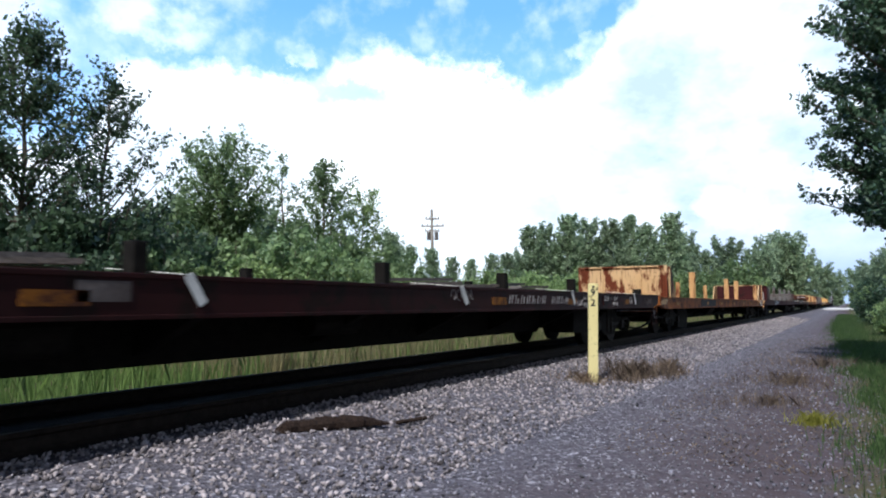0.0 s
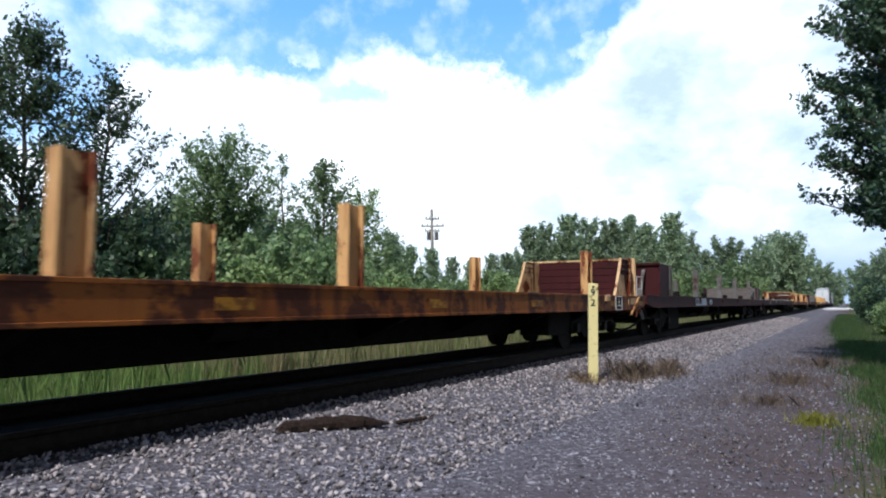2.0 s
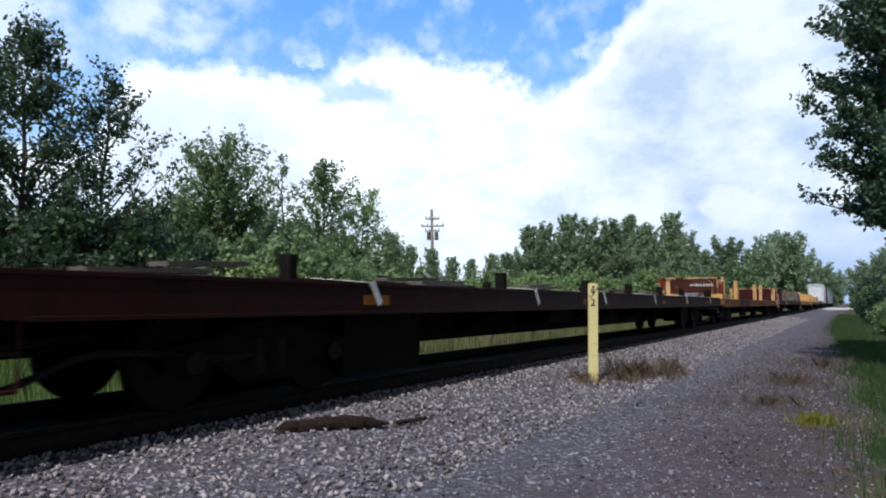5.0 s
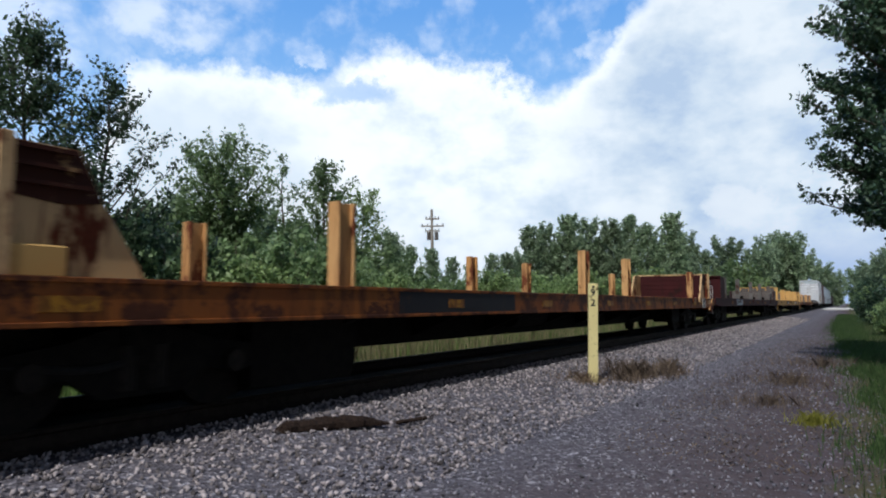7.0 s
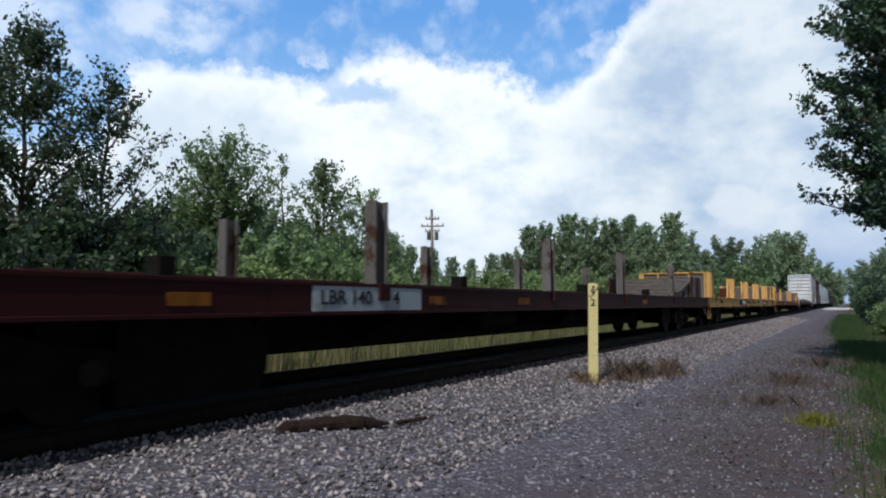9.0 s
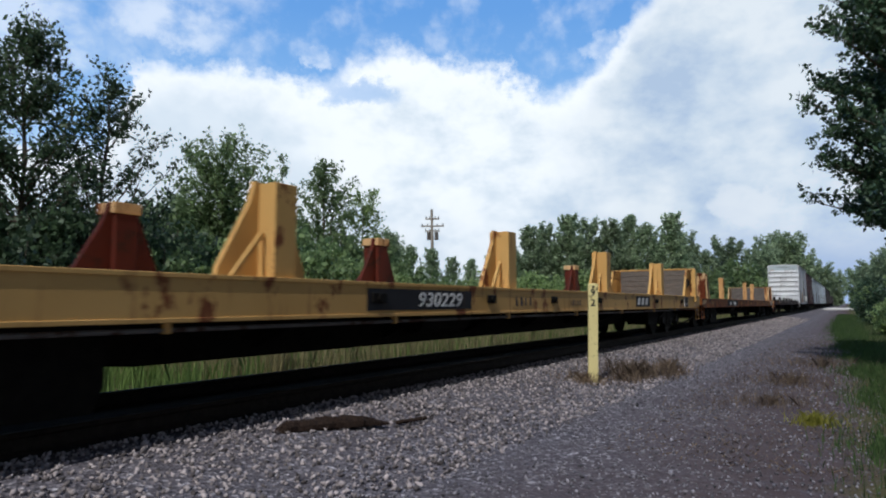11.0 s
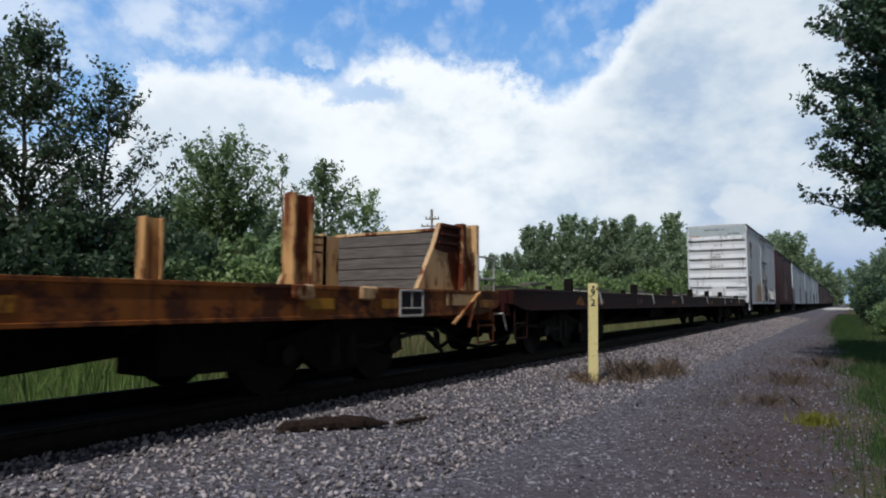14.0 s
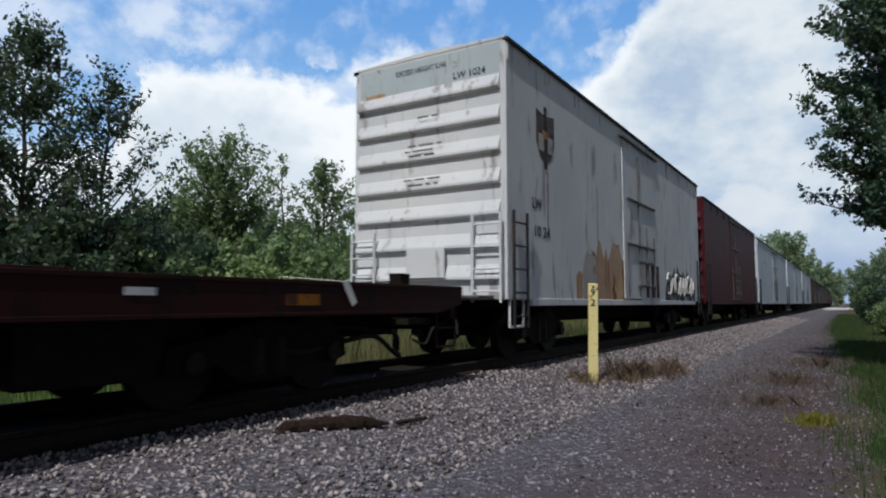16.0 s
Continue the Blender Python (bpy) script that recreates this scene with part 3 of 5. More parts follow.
def build_trees():
    L = {"dark": "dark green poplar with loose ragged crown beside the track", "mid": "leafy green poplar with rounded crown among scrub"}
    place(tree("poplar_tree", 10.3, crown(CONE, 3.6), 0.8, 98, 14, 12, 0.088, M_LEAF_DARK, 11, L["dark"], twig=1.0, lift=(28, 58), ragged=0.36), -33.4, 24.0)
    place(tree("poplar_tree", 9.5, crown(CONE, 3.7), 1.0, 58, 12, 11, 0.088, M_LEAF_DARK, 12, "dark green poplar with airy upswept branches", twig=1.0, lift=(32, 58), ragged=0.36), -28.0, 25.0)
    place(tree("poplar_tree", 9.8, crown(GLOBE, 2.35), 2.6, 96, 12, 14, 0.100, M_LEAF, 13, L["mid"], twig=0.8, lift=(15, 60), ragged=0.3), -19.1, 33.0)
    place(tree("poplar_tree", 9.5, crown(DOME, 2.8), 1.0, 66, 12, 13, 0.105, M_LEAF, 14, "light green young poplar with open crown", twig=0.85, ragged=0.4), -10.6, 37.0)
    place(tree("poplar_tree", 8.4, crown(DOME, 2.4), 0.8, 46, 11, 11, 0.100, M_LEAF_LIGHT, 15, "light green young poplar with open crown", twig=0.8, ragged=0.4), -7.2, 39.0)
    place(tree("poplar_sapling", 9.8, crown(SPIRE, 0.6), 3.0, 16, 7, 8, 0.10, M_LEAF, 16, "thin tall poplar sapling with few leaves", twig=0.5, ragged=0.4), -14.0, 37.0)
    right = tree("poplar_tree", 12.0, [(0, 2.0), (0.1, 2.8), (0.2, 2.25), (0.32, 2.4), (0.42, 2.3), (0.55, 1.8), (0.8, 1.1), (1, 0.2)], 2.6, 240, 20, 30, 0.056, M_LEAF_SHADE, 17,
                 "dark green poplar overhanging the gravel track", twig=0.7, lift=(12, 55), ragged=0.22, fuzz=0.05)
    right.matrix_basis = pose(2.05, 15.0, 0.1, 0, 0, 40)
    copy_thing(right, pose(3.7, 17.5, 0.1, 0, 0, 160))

    shrub = tree("shrub", 3.4, crown(BUSH, 1.7), 0.1, 34, 10, 14, 0.105, M_LEAF, 21, "bushy green shrub in the lineside scrub", "shrub", 0.55, (30, 70), fuzz=0.12, group="lineside shrubs")
    light = tree("shrub", 2.8, crown(BUSH, 1.6), 0.1, 34, 10, 14, 0.105, M_LEAF_LIGHT, 22, "light green bushy shrub in the lineside scrub", "shrub", 0.5, (30, 70), fuzz=0.12, group="lineside shrubs")
    dusky = tree("shrub", 3.2, crown(BUSH, 1.7), 0.1, 34, 10, 14, 0.105, M_LEAF_DARK, 24, "dark green shrub at the foot of the poplars", "shrub", 0.55, (30, 70), fuzz=0.12, group="lineside shrubs")
    place(shrub, -23.5, 23.5)
    place(light, -20.5, 24.0)
    place(dusky, -33, 20.5)
    place(copy_thing(dusky, pose(0, 0, 0)), -29.5, 21.0, None, 70, 0.9)
    for az, d, s in ((-36.0, 22, 1.3), (-31.5, 23, 1.35), (-27.5, 23.5, 1.35), (-25.2, 24.5, 1.2), (-30.0, 27, 1.5), (-34.5, 26, 1.6), (-26.2, 28, 1.5), (-22.5, 29, 1.45)):
        place(copy_thing(dusky, pose(0, 0, 0)), az, d, None, az * 53, s)
    for az, d, s in ((-24.0, 32, 1.75), (-21.6, 34, 1.7), (-16.2, 33, 1.5), (-13.0, 33, 1.5), (-9.0, 34, 1.45), (-5.0, 36, 1.3), (-17.8, 30, 1.3), (-11.2, 30, 1.25)):
        place(copy_thing(shrub, pose(0, 0, 0)), az, d, None, az * 53, s)
    rng = random.Random(4)
    for i in range(50):
        az = -36 + 62 * (i + rng.random()) / 50
        low = 24 + max(0, az + 8) * 1.5
        d = low * rng.uniform(1.0, 1.5)
        kind = rng.choice((shrub, light))
        t = copy_thing(dusky if az < -25 else kind, pose(0, 0, 0))
        s = rng.uniform(0.8, 1.25) * (1 + max(0, az) * 0.028)
        place(t, az, d, None, rng.uniform(0, 360), s)

    far = [tree("woodland_tree", 12.0, crown(s, w), 0.6, 58, 10, 14, 0.19, M_LEAF_HAZED, 31 + k, "distant green broadleaf tree at the wood's edge", "tree", 0.9, (30, 66), 0.38, 0.16, group="wood edge trees")
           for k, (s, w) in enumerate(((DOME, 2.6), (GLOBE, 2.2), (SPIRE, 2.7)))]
    far_d = tree("woodland_tree", 12.0, crown(GLOBE, 3.6), 0.5, 60, 13, 14, 0.22, M_LEAF_HAZED, 36, "dark green broadleaf tree beyond the track", "tree", 1.0, (15, 60), 0.34, 0.18, group="wood edge trees")
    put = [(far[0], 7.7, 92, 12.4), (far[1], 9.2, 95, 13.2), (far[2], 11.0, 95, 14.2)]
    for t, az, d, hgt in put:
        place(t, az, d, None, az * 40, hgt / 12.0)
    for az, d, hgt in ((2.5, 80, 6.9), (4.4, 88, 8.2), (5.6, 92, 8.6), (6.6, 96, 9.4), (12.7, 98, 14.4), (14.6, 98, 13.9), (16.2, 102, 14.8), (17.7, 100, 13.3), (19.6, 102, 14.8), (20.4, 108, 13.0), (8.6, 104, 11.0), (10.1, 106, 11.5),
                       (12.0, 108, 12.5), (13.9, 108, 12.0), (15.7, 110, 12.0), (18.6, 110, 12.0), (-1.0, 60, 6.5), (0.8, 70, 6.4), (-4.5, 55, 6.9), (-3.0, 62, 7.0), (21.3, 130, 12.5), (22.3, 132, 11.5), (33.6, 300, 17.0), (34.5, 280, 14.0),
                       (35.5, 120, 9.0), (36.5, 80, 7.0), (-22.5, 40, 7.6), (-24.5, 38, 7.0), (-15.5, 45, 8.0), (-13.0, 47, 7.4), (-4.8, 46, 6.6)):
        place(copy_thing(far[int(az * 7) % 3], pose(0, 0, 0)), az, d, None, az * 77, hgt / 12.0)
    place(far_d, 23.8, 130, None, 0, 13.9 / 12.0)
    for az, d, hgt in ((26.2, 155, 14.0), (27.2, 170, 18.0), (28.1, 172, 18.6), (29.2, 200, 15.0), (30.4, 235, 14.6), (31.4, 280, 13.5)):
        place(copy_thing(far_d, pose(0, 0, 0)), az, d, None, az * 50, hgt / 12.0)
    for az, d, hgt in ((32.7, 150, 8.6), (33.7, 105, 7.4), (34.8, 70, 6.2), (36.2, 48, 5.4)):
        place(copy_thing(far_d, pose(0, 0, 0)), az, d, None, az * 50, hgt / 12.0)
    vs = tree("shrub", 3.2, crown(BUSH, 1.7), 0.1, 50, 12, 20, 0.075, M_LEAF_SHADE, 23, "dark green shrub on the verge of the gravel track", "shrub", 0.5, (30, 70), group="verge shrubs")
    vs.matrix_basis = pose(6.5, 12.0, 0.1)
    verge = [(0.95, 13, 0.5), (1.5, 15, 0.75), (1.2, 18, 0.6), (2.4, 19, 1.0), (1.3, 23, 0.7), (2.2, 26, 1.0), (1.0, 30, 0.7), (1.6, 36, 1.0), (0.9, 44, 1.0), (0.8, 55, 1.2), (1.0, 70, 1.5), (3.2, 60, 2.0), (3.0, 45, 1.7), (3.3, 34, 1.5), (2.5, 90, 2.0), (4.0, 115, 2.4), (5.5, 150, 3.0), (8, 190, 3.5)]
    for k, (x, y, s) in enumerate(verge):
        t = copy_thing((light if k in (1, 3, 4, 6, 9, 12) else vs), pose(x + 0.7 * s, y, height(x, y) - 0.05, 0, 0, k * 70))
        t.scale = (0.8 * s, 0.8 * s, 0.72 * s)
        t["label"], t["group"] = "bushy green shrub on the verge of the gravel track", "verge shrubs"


build_trees()


# ---- grass and weeds ----
def blades(name, n, where, hgt, width, material, label, seed, lean=0.35):
    rng = np.random.default_rng(seed)
    P = where(rng, n)
    n = len(P)
    hh = hgt * rng.uniform(0.45, 1.25, n)
    a = rng.uniform(0, 2 * np.pi, n)
    side = np.stack([np.cos(a), np.sin(a), np.zeros(n)], 1) * (width * rng.uniform(0.6, 1.3, n))[:, None]
    b = rng.uniform(0, 2 * np.pi, n)
    bend = np.stack([np.cos(b), np.sin(b), np.zeros(n)], 1) * (hh * lean * rng.uniform(0.2, 1.3, n))[:, None]
    up = np.stack([np.zeros(n), np.zeros(n), hh], 1)
    V = np.stack([P - side, P + side, P + side * 0.7 + up * 0.6 + bend * 0.4, P + up + bend, P - side * 0.7 + up * 0.6 + bend * 0.4], 1).reshape(-1, 3)
    F = np.arange(5 * n).reshape(-1, 5)
    return tagged(from_arrays(name, V, F, material), label, "grass", kind="stuff")


def scatter(x0, x1, y0, y1, power=1.5):
    def where(rng, n):
        x = rng.uniform(x0, x1, n)
        y = y0 + (y1 - y0) * rng.uniform(0, 1, n) ** power
        z = np.array([height(a, b) for a, b in zip(x, y)]) - 0.02
        return np.stack([x, y, z], 1)
    return where


blades("meadow_grass", 60000, scatter(-20.0, -7.9, -6.0, 75.0), 0.50, 0.010, M_GRASS, "tall green grass beyond the railway track", 41)
blades("dry_grass", 30000, scatter(-13.0, -7.8, 7.5, 80.0), 0.60, 0.008, M_GRASS_DRY, "tall straw-coloured dry grass beside the track", 42)


def verge_where(rng, n):
    y = -6.0 + 88 * rng.uniform(0, 1, n) ** 1.9
    edge = 0.22 - 0.030 * np.clip(y - 9, 0, 30) + 0.12 * np.sin(y * 1.7)
    x = edge + rng.exponential(0.9, n) - np.abs(rng.normal(0, 0.22, n)) * (rng.uniform(0, 1, n) < 0.35)
    z = np.array([height(a, b) for a, b in zip(x, y)]) - 0.01
    return np.stack([x, y, z], 1)


blades("verge_grass", 80000, verge_where, 0.12, 0.005, M_GRASS_VERGE, "lush green grass on the verge of the gravel", 43)


blades("dead_grass", 9000, scatter(-1.9, 0.15, 5.5, 26.0, 1.3), 0.045, 0.004, M_WEED_BROWN, "thin flattened brown dead grass on the gravel edge", 44, 2.2)


def tuft(name, x, y, r, n, hgt, material, label, seed, width=0.004):
    def where(rng, k):
        d = r * np.abs(rng.normal(0, 0.5, k))
        a = rng.uniform(0, 2 * np.pi, k)
        px, py = x + d * np.cos(a), y + d * np.sin(a)
        return np.stack([px, py, np.array([height(p, q) for p, q in zip(px, py)])], 1)
    ob = blades(name, n, where, hgt, width, material, label, seed, 0.8)
    ob["category"] = "weed"
    return ob


tuft("dry_weed", -3.1, 11.2, 0.75, 1100, 0.26, M_WEED_BROWN, "withered brown weed tuft beside the marker post", 51)
tuft("dry_weed", -3.5, 9.7, 0.45, 400, 0.16, M_WEED_BROWN, "withered brown weed tuft beside the marker post", 52)
tuft("dry_weed", -2.75, 11.9, 0.45, 500, 0.26, M_WEED_BROWN, "withered brown weed tuft beside the marker post", 57)
tuft("dry_weed", -3.05, 10.4, 0.5, 350, 0.13, M_WEED_BROWN, "low withered brown weed on the gravel", 58)
tuft("dry_weed", -0.85, 9.0, 0.75, 330, 0.15, M_WEED_BROWN, "sparse withered brown weed on the gravel", 53)
tuft("dry_weed", -0.8, 11.5, 0.95, 420, 0.18, M_WEED_BROWN, "sparse withered brown weed on the gravel", 54)
tuft("dry_weed", -0.5, 15.0, 1.0, 420, 0.2, M_WEED_BROWN, "sparse withered brown weed on the gravel", 55)
tuft("yellow_weed", -0.33, 7.8, 0.28, 420, 0.12, M_WEED_YELLOW, "yellow-green flowering weed on the gravel", 56)


# ---- lineside things ----
def marker_post():
    t = tagged(empty("marker_post"), "yellow painted wooden marker post with black digits", "marker post")
    part("post", boxed(-0.075, 0.075, -0.035, 0.035, -0.1, 1.52, bevel=0.008), M_POST, t)
    for z, s, txt in ((1.33, 0.15, "9"), (1.17, 0.15, "2")):
        lettering(txt, s, t, on_end(-0.045, -0.038, z), M_LETTER_K, "digit")
    for z in (1.465,):
        part("screw_cap", bar(bmesh.new(), (0, -0.03, z), (0, -0.042, z), 0.018), M_LETTER_K, t)
    t.matrix_basis = pose(-3.40, 9.83, 0.04, 0, 1.0, 30)


marker_post()


def rotten_log():
    """A split, half-rotten beam: an uneven section with torn ends and splinters along the top."""
    rng = random.Random(8)
    n, k = 34, 9
    bm = bmesh.new()
    rings = []
    for i in range(n + 1):
        t = i / n
        grow = min(1.0, 0.35 + 9 * t) * (1.0 if t < 0.72 else max(0.22, 1.0 - 2.9 * (t - 0.72)))
        ring = []
        for j in range(k):
            a = 2 * math.pi * j / k
            r = 0.5 * (1 + 0.35 * noise.noise(Vector((t * 9, math.cos(a) * 1.3, math.sin(a) * 1.3))) + rng.uniform(-0.10, 0.10))
            ring.append(bm.verts.new((1.08 * t + rng.uniform(-0.012, 0.012), 0.17 * r * grow * math.cos(a) + 0.03 * math.sin(4 * t), max(0.0, 0.045 * grow + 0.13 * r * grow * math.sin(a)))))
        rings.append(ring)
    for a, b in zip(rings, rings[1:]):
        for j in range(k):
            bm.faces.new((a[j], a[(j + 1) % k], b[(j + 1) % k], b[j]))
    bm.faces.new(list(reversed(rings[0])))
    bm.faces.new(rings[-1])
    ob = tagged(part("log", bm, M_LOG), "broken rotten wooden beam lying on the ballast", "log")
    ob.matrix_basis = pose(-4.25, 4.05, 0.11, 0, 0, 62)
    for x, y, r, s in ((-3.74, 5.12, 58, 0.34),):
        bm = plank(bmesh.new(), (0, 0, 0.03), (s, 0.02, 0.05), 0.045, 0.035)
        bmesh.ops.bevel(bm, geom=list(bm.edges), offset=0.012, segments=1, affect="EDGES")
        tagged(part("wood_fragment", bm, M_LOG), "dark rotten splinter of wood on the ballast", "wood").matrix_basis = pose(x, y, height(x, y), 0, 0, r)


rotten_log()


def utility_pole():
    t = tagged(empty("utility_pole"), "grey wooden utility pole with crossarms and transformers", "utility pole")
    part("pole", tube([(0, 0, -0.3), (0.02, 0, 4), (0.0, 0, 8.5), (-0.10, 0, 14.3)], [0.30, 0.27, 0.23, 0.17], 10), M_POLE, t)
    for z, w in ((13.0, 0.95), (12.0, 1.6), (11.3, 1.0)):
        part("crossarm", boxed(-w, w, -0.09, 0.09, z - 0.10, z + 0.10, bevel=0.01), M_POLE, t)
        for x in (-w * 0.9, -w * 0.4, w * 0.4, w * 0.9):
            part("insulator", bar(bmesh.new(), (x, 0, z + 0.10), (x, 0, z + 0.36), 0.07), M_GREY, t)
    for x in (-0.5, 0.55):
        part("transformer", bar(bmesh.new(), (x, 0.1, 10.1), (x, 0.1, 11.15), 0.28, 12), M_GREY, t, "grey transformer can")
    place(t, -0.95, 88.0, None, 25)


utility_pole()

crossing = tagged(part("road", boxed(-4.4, 6.0, 140, 190, 0.0, 0.14, bevel=0.02), M_CONCRETE), "pale sunlit road crossing far along the track", "road", kind="structure")


# ---- railway cars: origin at the leading end on the track's centre, at rail top; y runs back along the train ----
CAR_L = 27.2


def truck(parent, y):
    """A two-axle truck."""
    tr = empty("truck")
    tr.parent = parent
    tr.location = (0, y, 0)
    for sx in (-1, 1):
        prof = [(-1.15, 0.36), (-0.95, 0.30), (-0.62, 0.38), (-0.35, 0.20), (0.35, 0.20), (0.62, 0.38), (0.95, 0.30), (1.15, 0.36), (1.12, 0.56), (0.62, 0.64), (0.30, 0.74), (-0.30, 0.74), (-0.62, 0.64), (-1.12, 0.56)]
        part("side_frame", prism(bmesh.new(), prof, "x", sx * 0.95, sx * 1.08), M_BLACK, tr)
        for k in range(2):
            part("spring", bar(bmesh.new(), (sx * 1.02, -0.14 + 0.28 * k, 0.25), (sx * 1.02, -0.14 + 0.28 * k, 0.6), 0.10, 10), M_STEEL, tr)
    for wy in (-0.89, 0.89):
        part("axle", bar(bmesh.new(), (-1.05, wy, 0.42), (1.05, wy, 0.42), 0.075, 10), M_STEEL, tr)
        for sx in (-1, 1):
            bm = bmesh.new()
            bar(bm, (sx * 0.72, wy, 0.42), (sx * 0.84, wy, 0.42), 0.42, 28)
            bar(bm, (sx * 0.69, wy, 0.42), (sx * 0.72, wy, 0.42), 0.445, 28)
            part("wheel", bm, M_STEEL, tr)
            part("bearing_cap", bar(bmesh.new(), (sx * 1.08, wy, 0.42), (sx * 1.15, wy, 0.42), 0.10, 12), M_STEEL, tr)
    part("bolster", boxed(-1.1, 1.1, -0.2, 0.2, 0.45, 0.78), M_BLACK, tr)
    return tr


def hose(points, r=0.022):
    out = []
    pts = [Vector(p) for p in points]
    for i in range(len(pts) - 1):
        p0, p1, p2, p3 = pts[max(i - 1, 0)], pts[i], pts[i + 1], pts[min(i + 2, len(pts) - 1)]
        for k in range(5):
            t = k / 5
            out.append(0.5 * ((2 * p1) + (p2 - p0) * t + (2 * p0 - 5 * p1 + 4 * p2 - p3) * t * t + (3 * p1 - p0 - 3 * p2 + p3) * t ** 3))
    out.append(pts[-1])
    return tube(out, r)


def end_gear(car, y, s, deck, paint, step=True):
    """Coupler, hoses, steps and grab irons at one end; s is -1 at the leading end, +1 at the trailing end."""
    part("coupler", box(box(bmesh.new(), -0.12, 0.12, min(y, y + s * 0.34), max(y, y + s * 0.34), 0.58, 0.86, 0.02), -0.17, 0.12, *sorted((y + s * 0.2, y + s * 0.42)), 0.55, 0.90, 0.03), M_STEEL, car)
    part("draft_box", boxed(-0.35, 0.35, *sorted((y - s * 1.2, y)), 0.50, 0.95), M_BLACK, car)
    part("air_hose", hose([(0.45, y - s * 1.6, 0.66), (0.46, y - s * 0.8, 0.60), (0.42, y - s * 0.1, 0.52), (0.34, y + s * 0.12, 0.30), (0.22, y + s * 0.22, 0.24), (0.12, y + s * 0.38, 0.40)], 0.034), M_RUBBER, car, "black rubber air hose")
    part("trainline_hose", hose([(1.05, y - s * 3.3, 0.62), (1.08, y - s * 2.7, 0.44), (1.05, y - s * 2.0, 0.50), (1.0, y - s * 1.3, 0.54), (0.9, y - s * 0.8, 0.34), (0.7, y - s * 0.35, 0.22), (0.4, y - s * 0.05, 0.34), (0.25, y + s * 0.2, 0.58)], 0.032), M_RUBBER, car, "black drooping rubber trainline hose")
    bm = bmesh.new()
    bar(bm, (1.35, y + s * 0.06, deck - 0.38), (0.2, y + s * 0.16, 0.72), 0.014, 6)
    bar(bm, (1.35, y + s * 0.06, deck - 0.38), (1.40, y + s * 0.05, 0.52), 0.014, 6)
    part("cut_lever", bm, M_BARE, car, "pale bare uncoupling lever")
    bm = bmesh.new()
    for a, b in (((1.46, y - s * 0.12, deck - 0.3), (1.46, y - s * 0.12, 0.38)), ((1.46, y - s * 0.58, deck - 0.3), (1.46, y - s * 0.58, 0.38)), ((1.46, y - s * 0.12, 0.38), (1.46, y - s * 0.58, 0.38)), ((1.46, y - s * 0.12, 0.62), (1.46, y - s * 0.58, 0.62))):
        bar(bm, a, b, 0.016, 6)
    if step:
        part("step", bm, paint, car)
    else:
        bm.free()
    bm = bmesh.new()
    bar(bm, (-1.1, y + s * 0.08, deck - 0.12), (1.1, y + s * 0.08, deck - 0.12), 0.013, 6)
    part("grab_iron", bm, paint, car)
    bm = bmesh.new()
    for k in (-1.3, -1.15, -0.4, 0.5):
        bar(bm, (k, y - s * 0.3, 0.5), (k, y - s * 0.3, deck - 0.1), 0.02, 6)
    bar(bm, (-1.35, y - s * 0.3, 0.55), (1.2, y - s * 0.35, 0.62), 0.022, 6)
    part("brake_rigging", bm, M_BLACK, car)


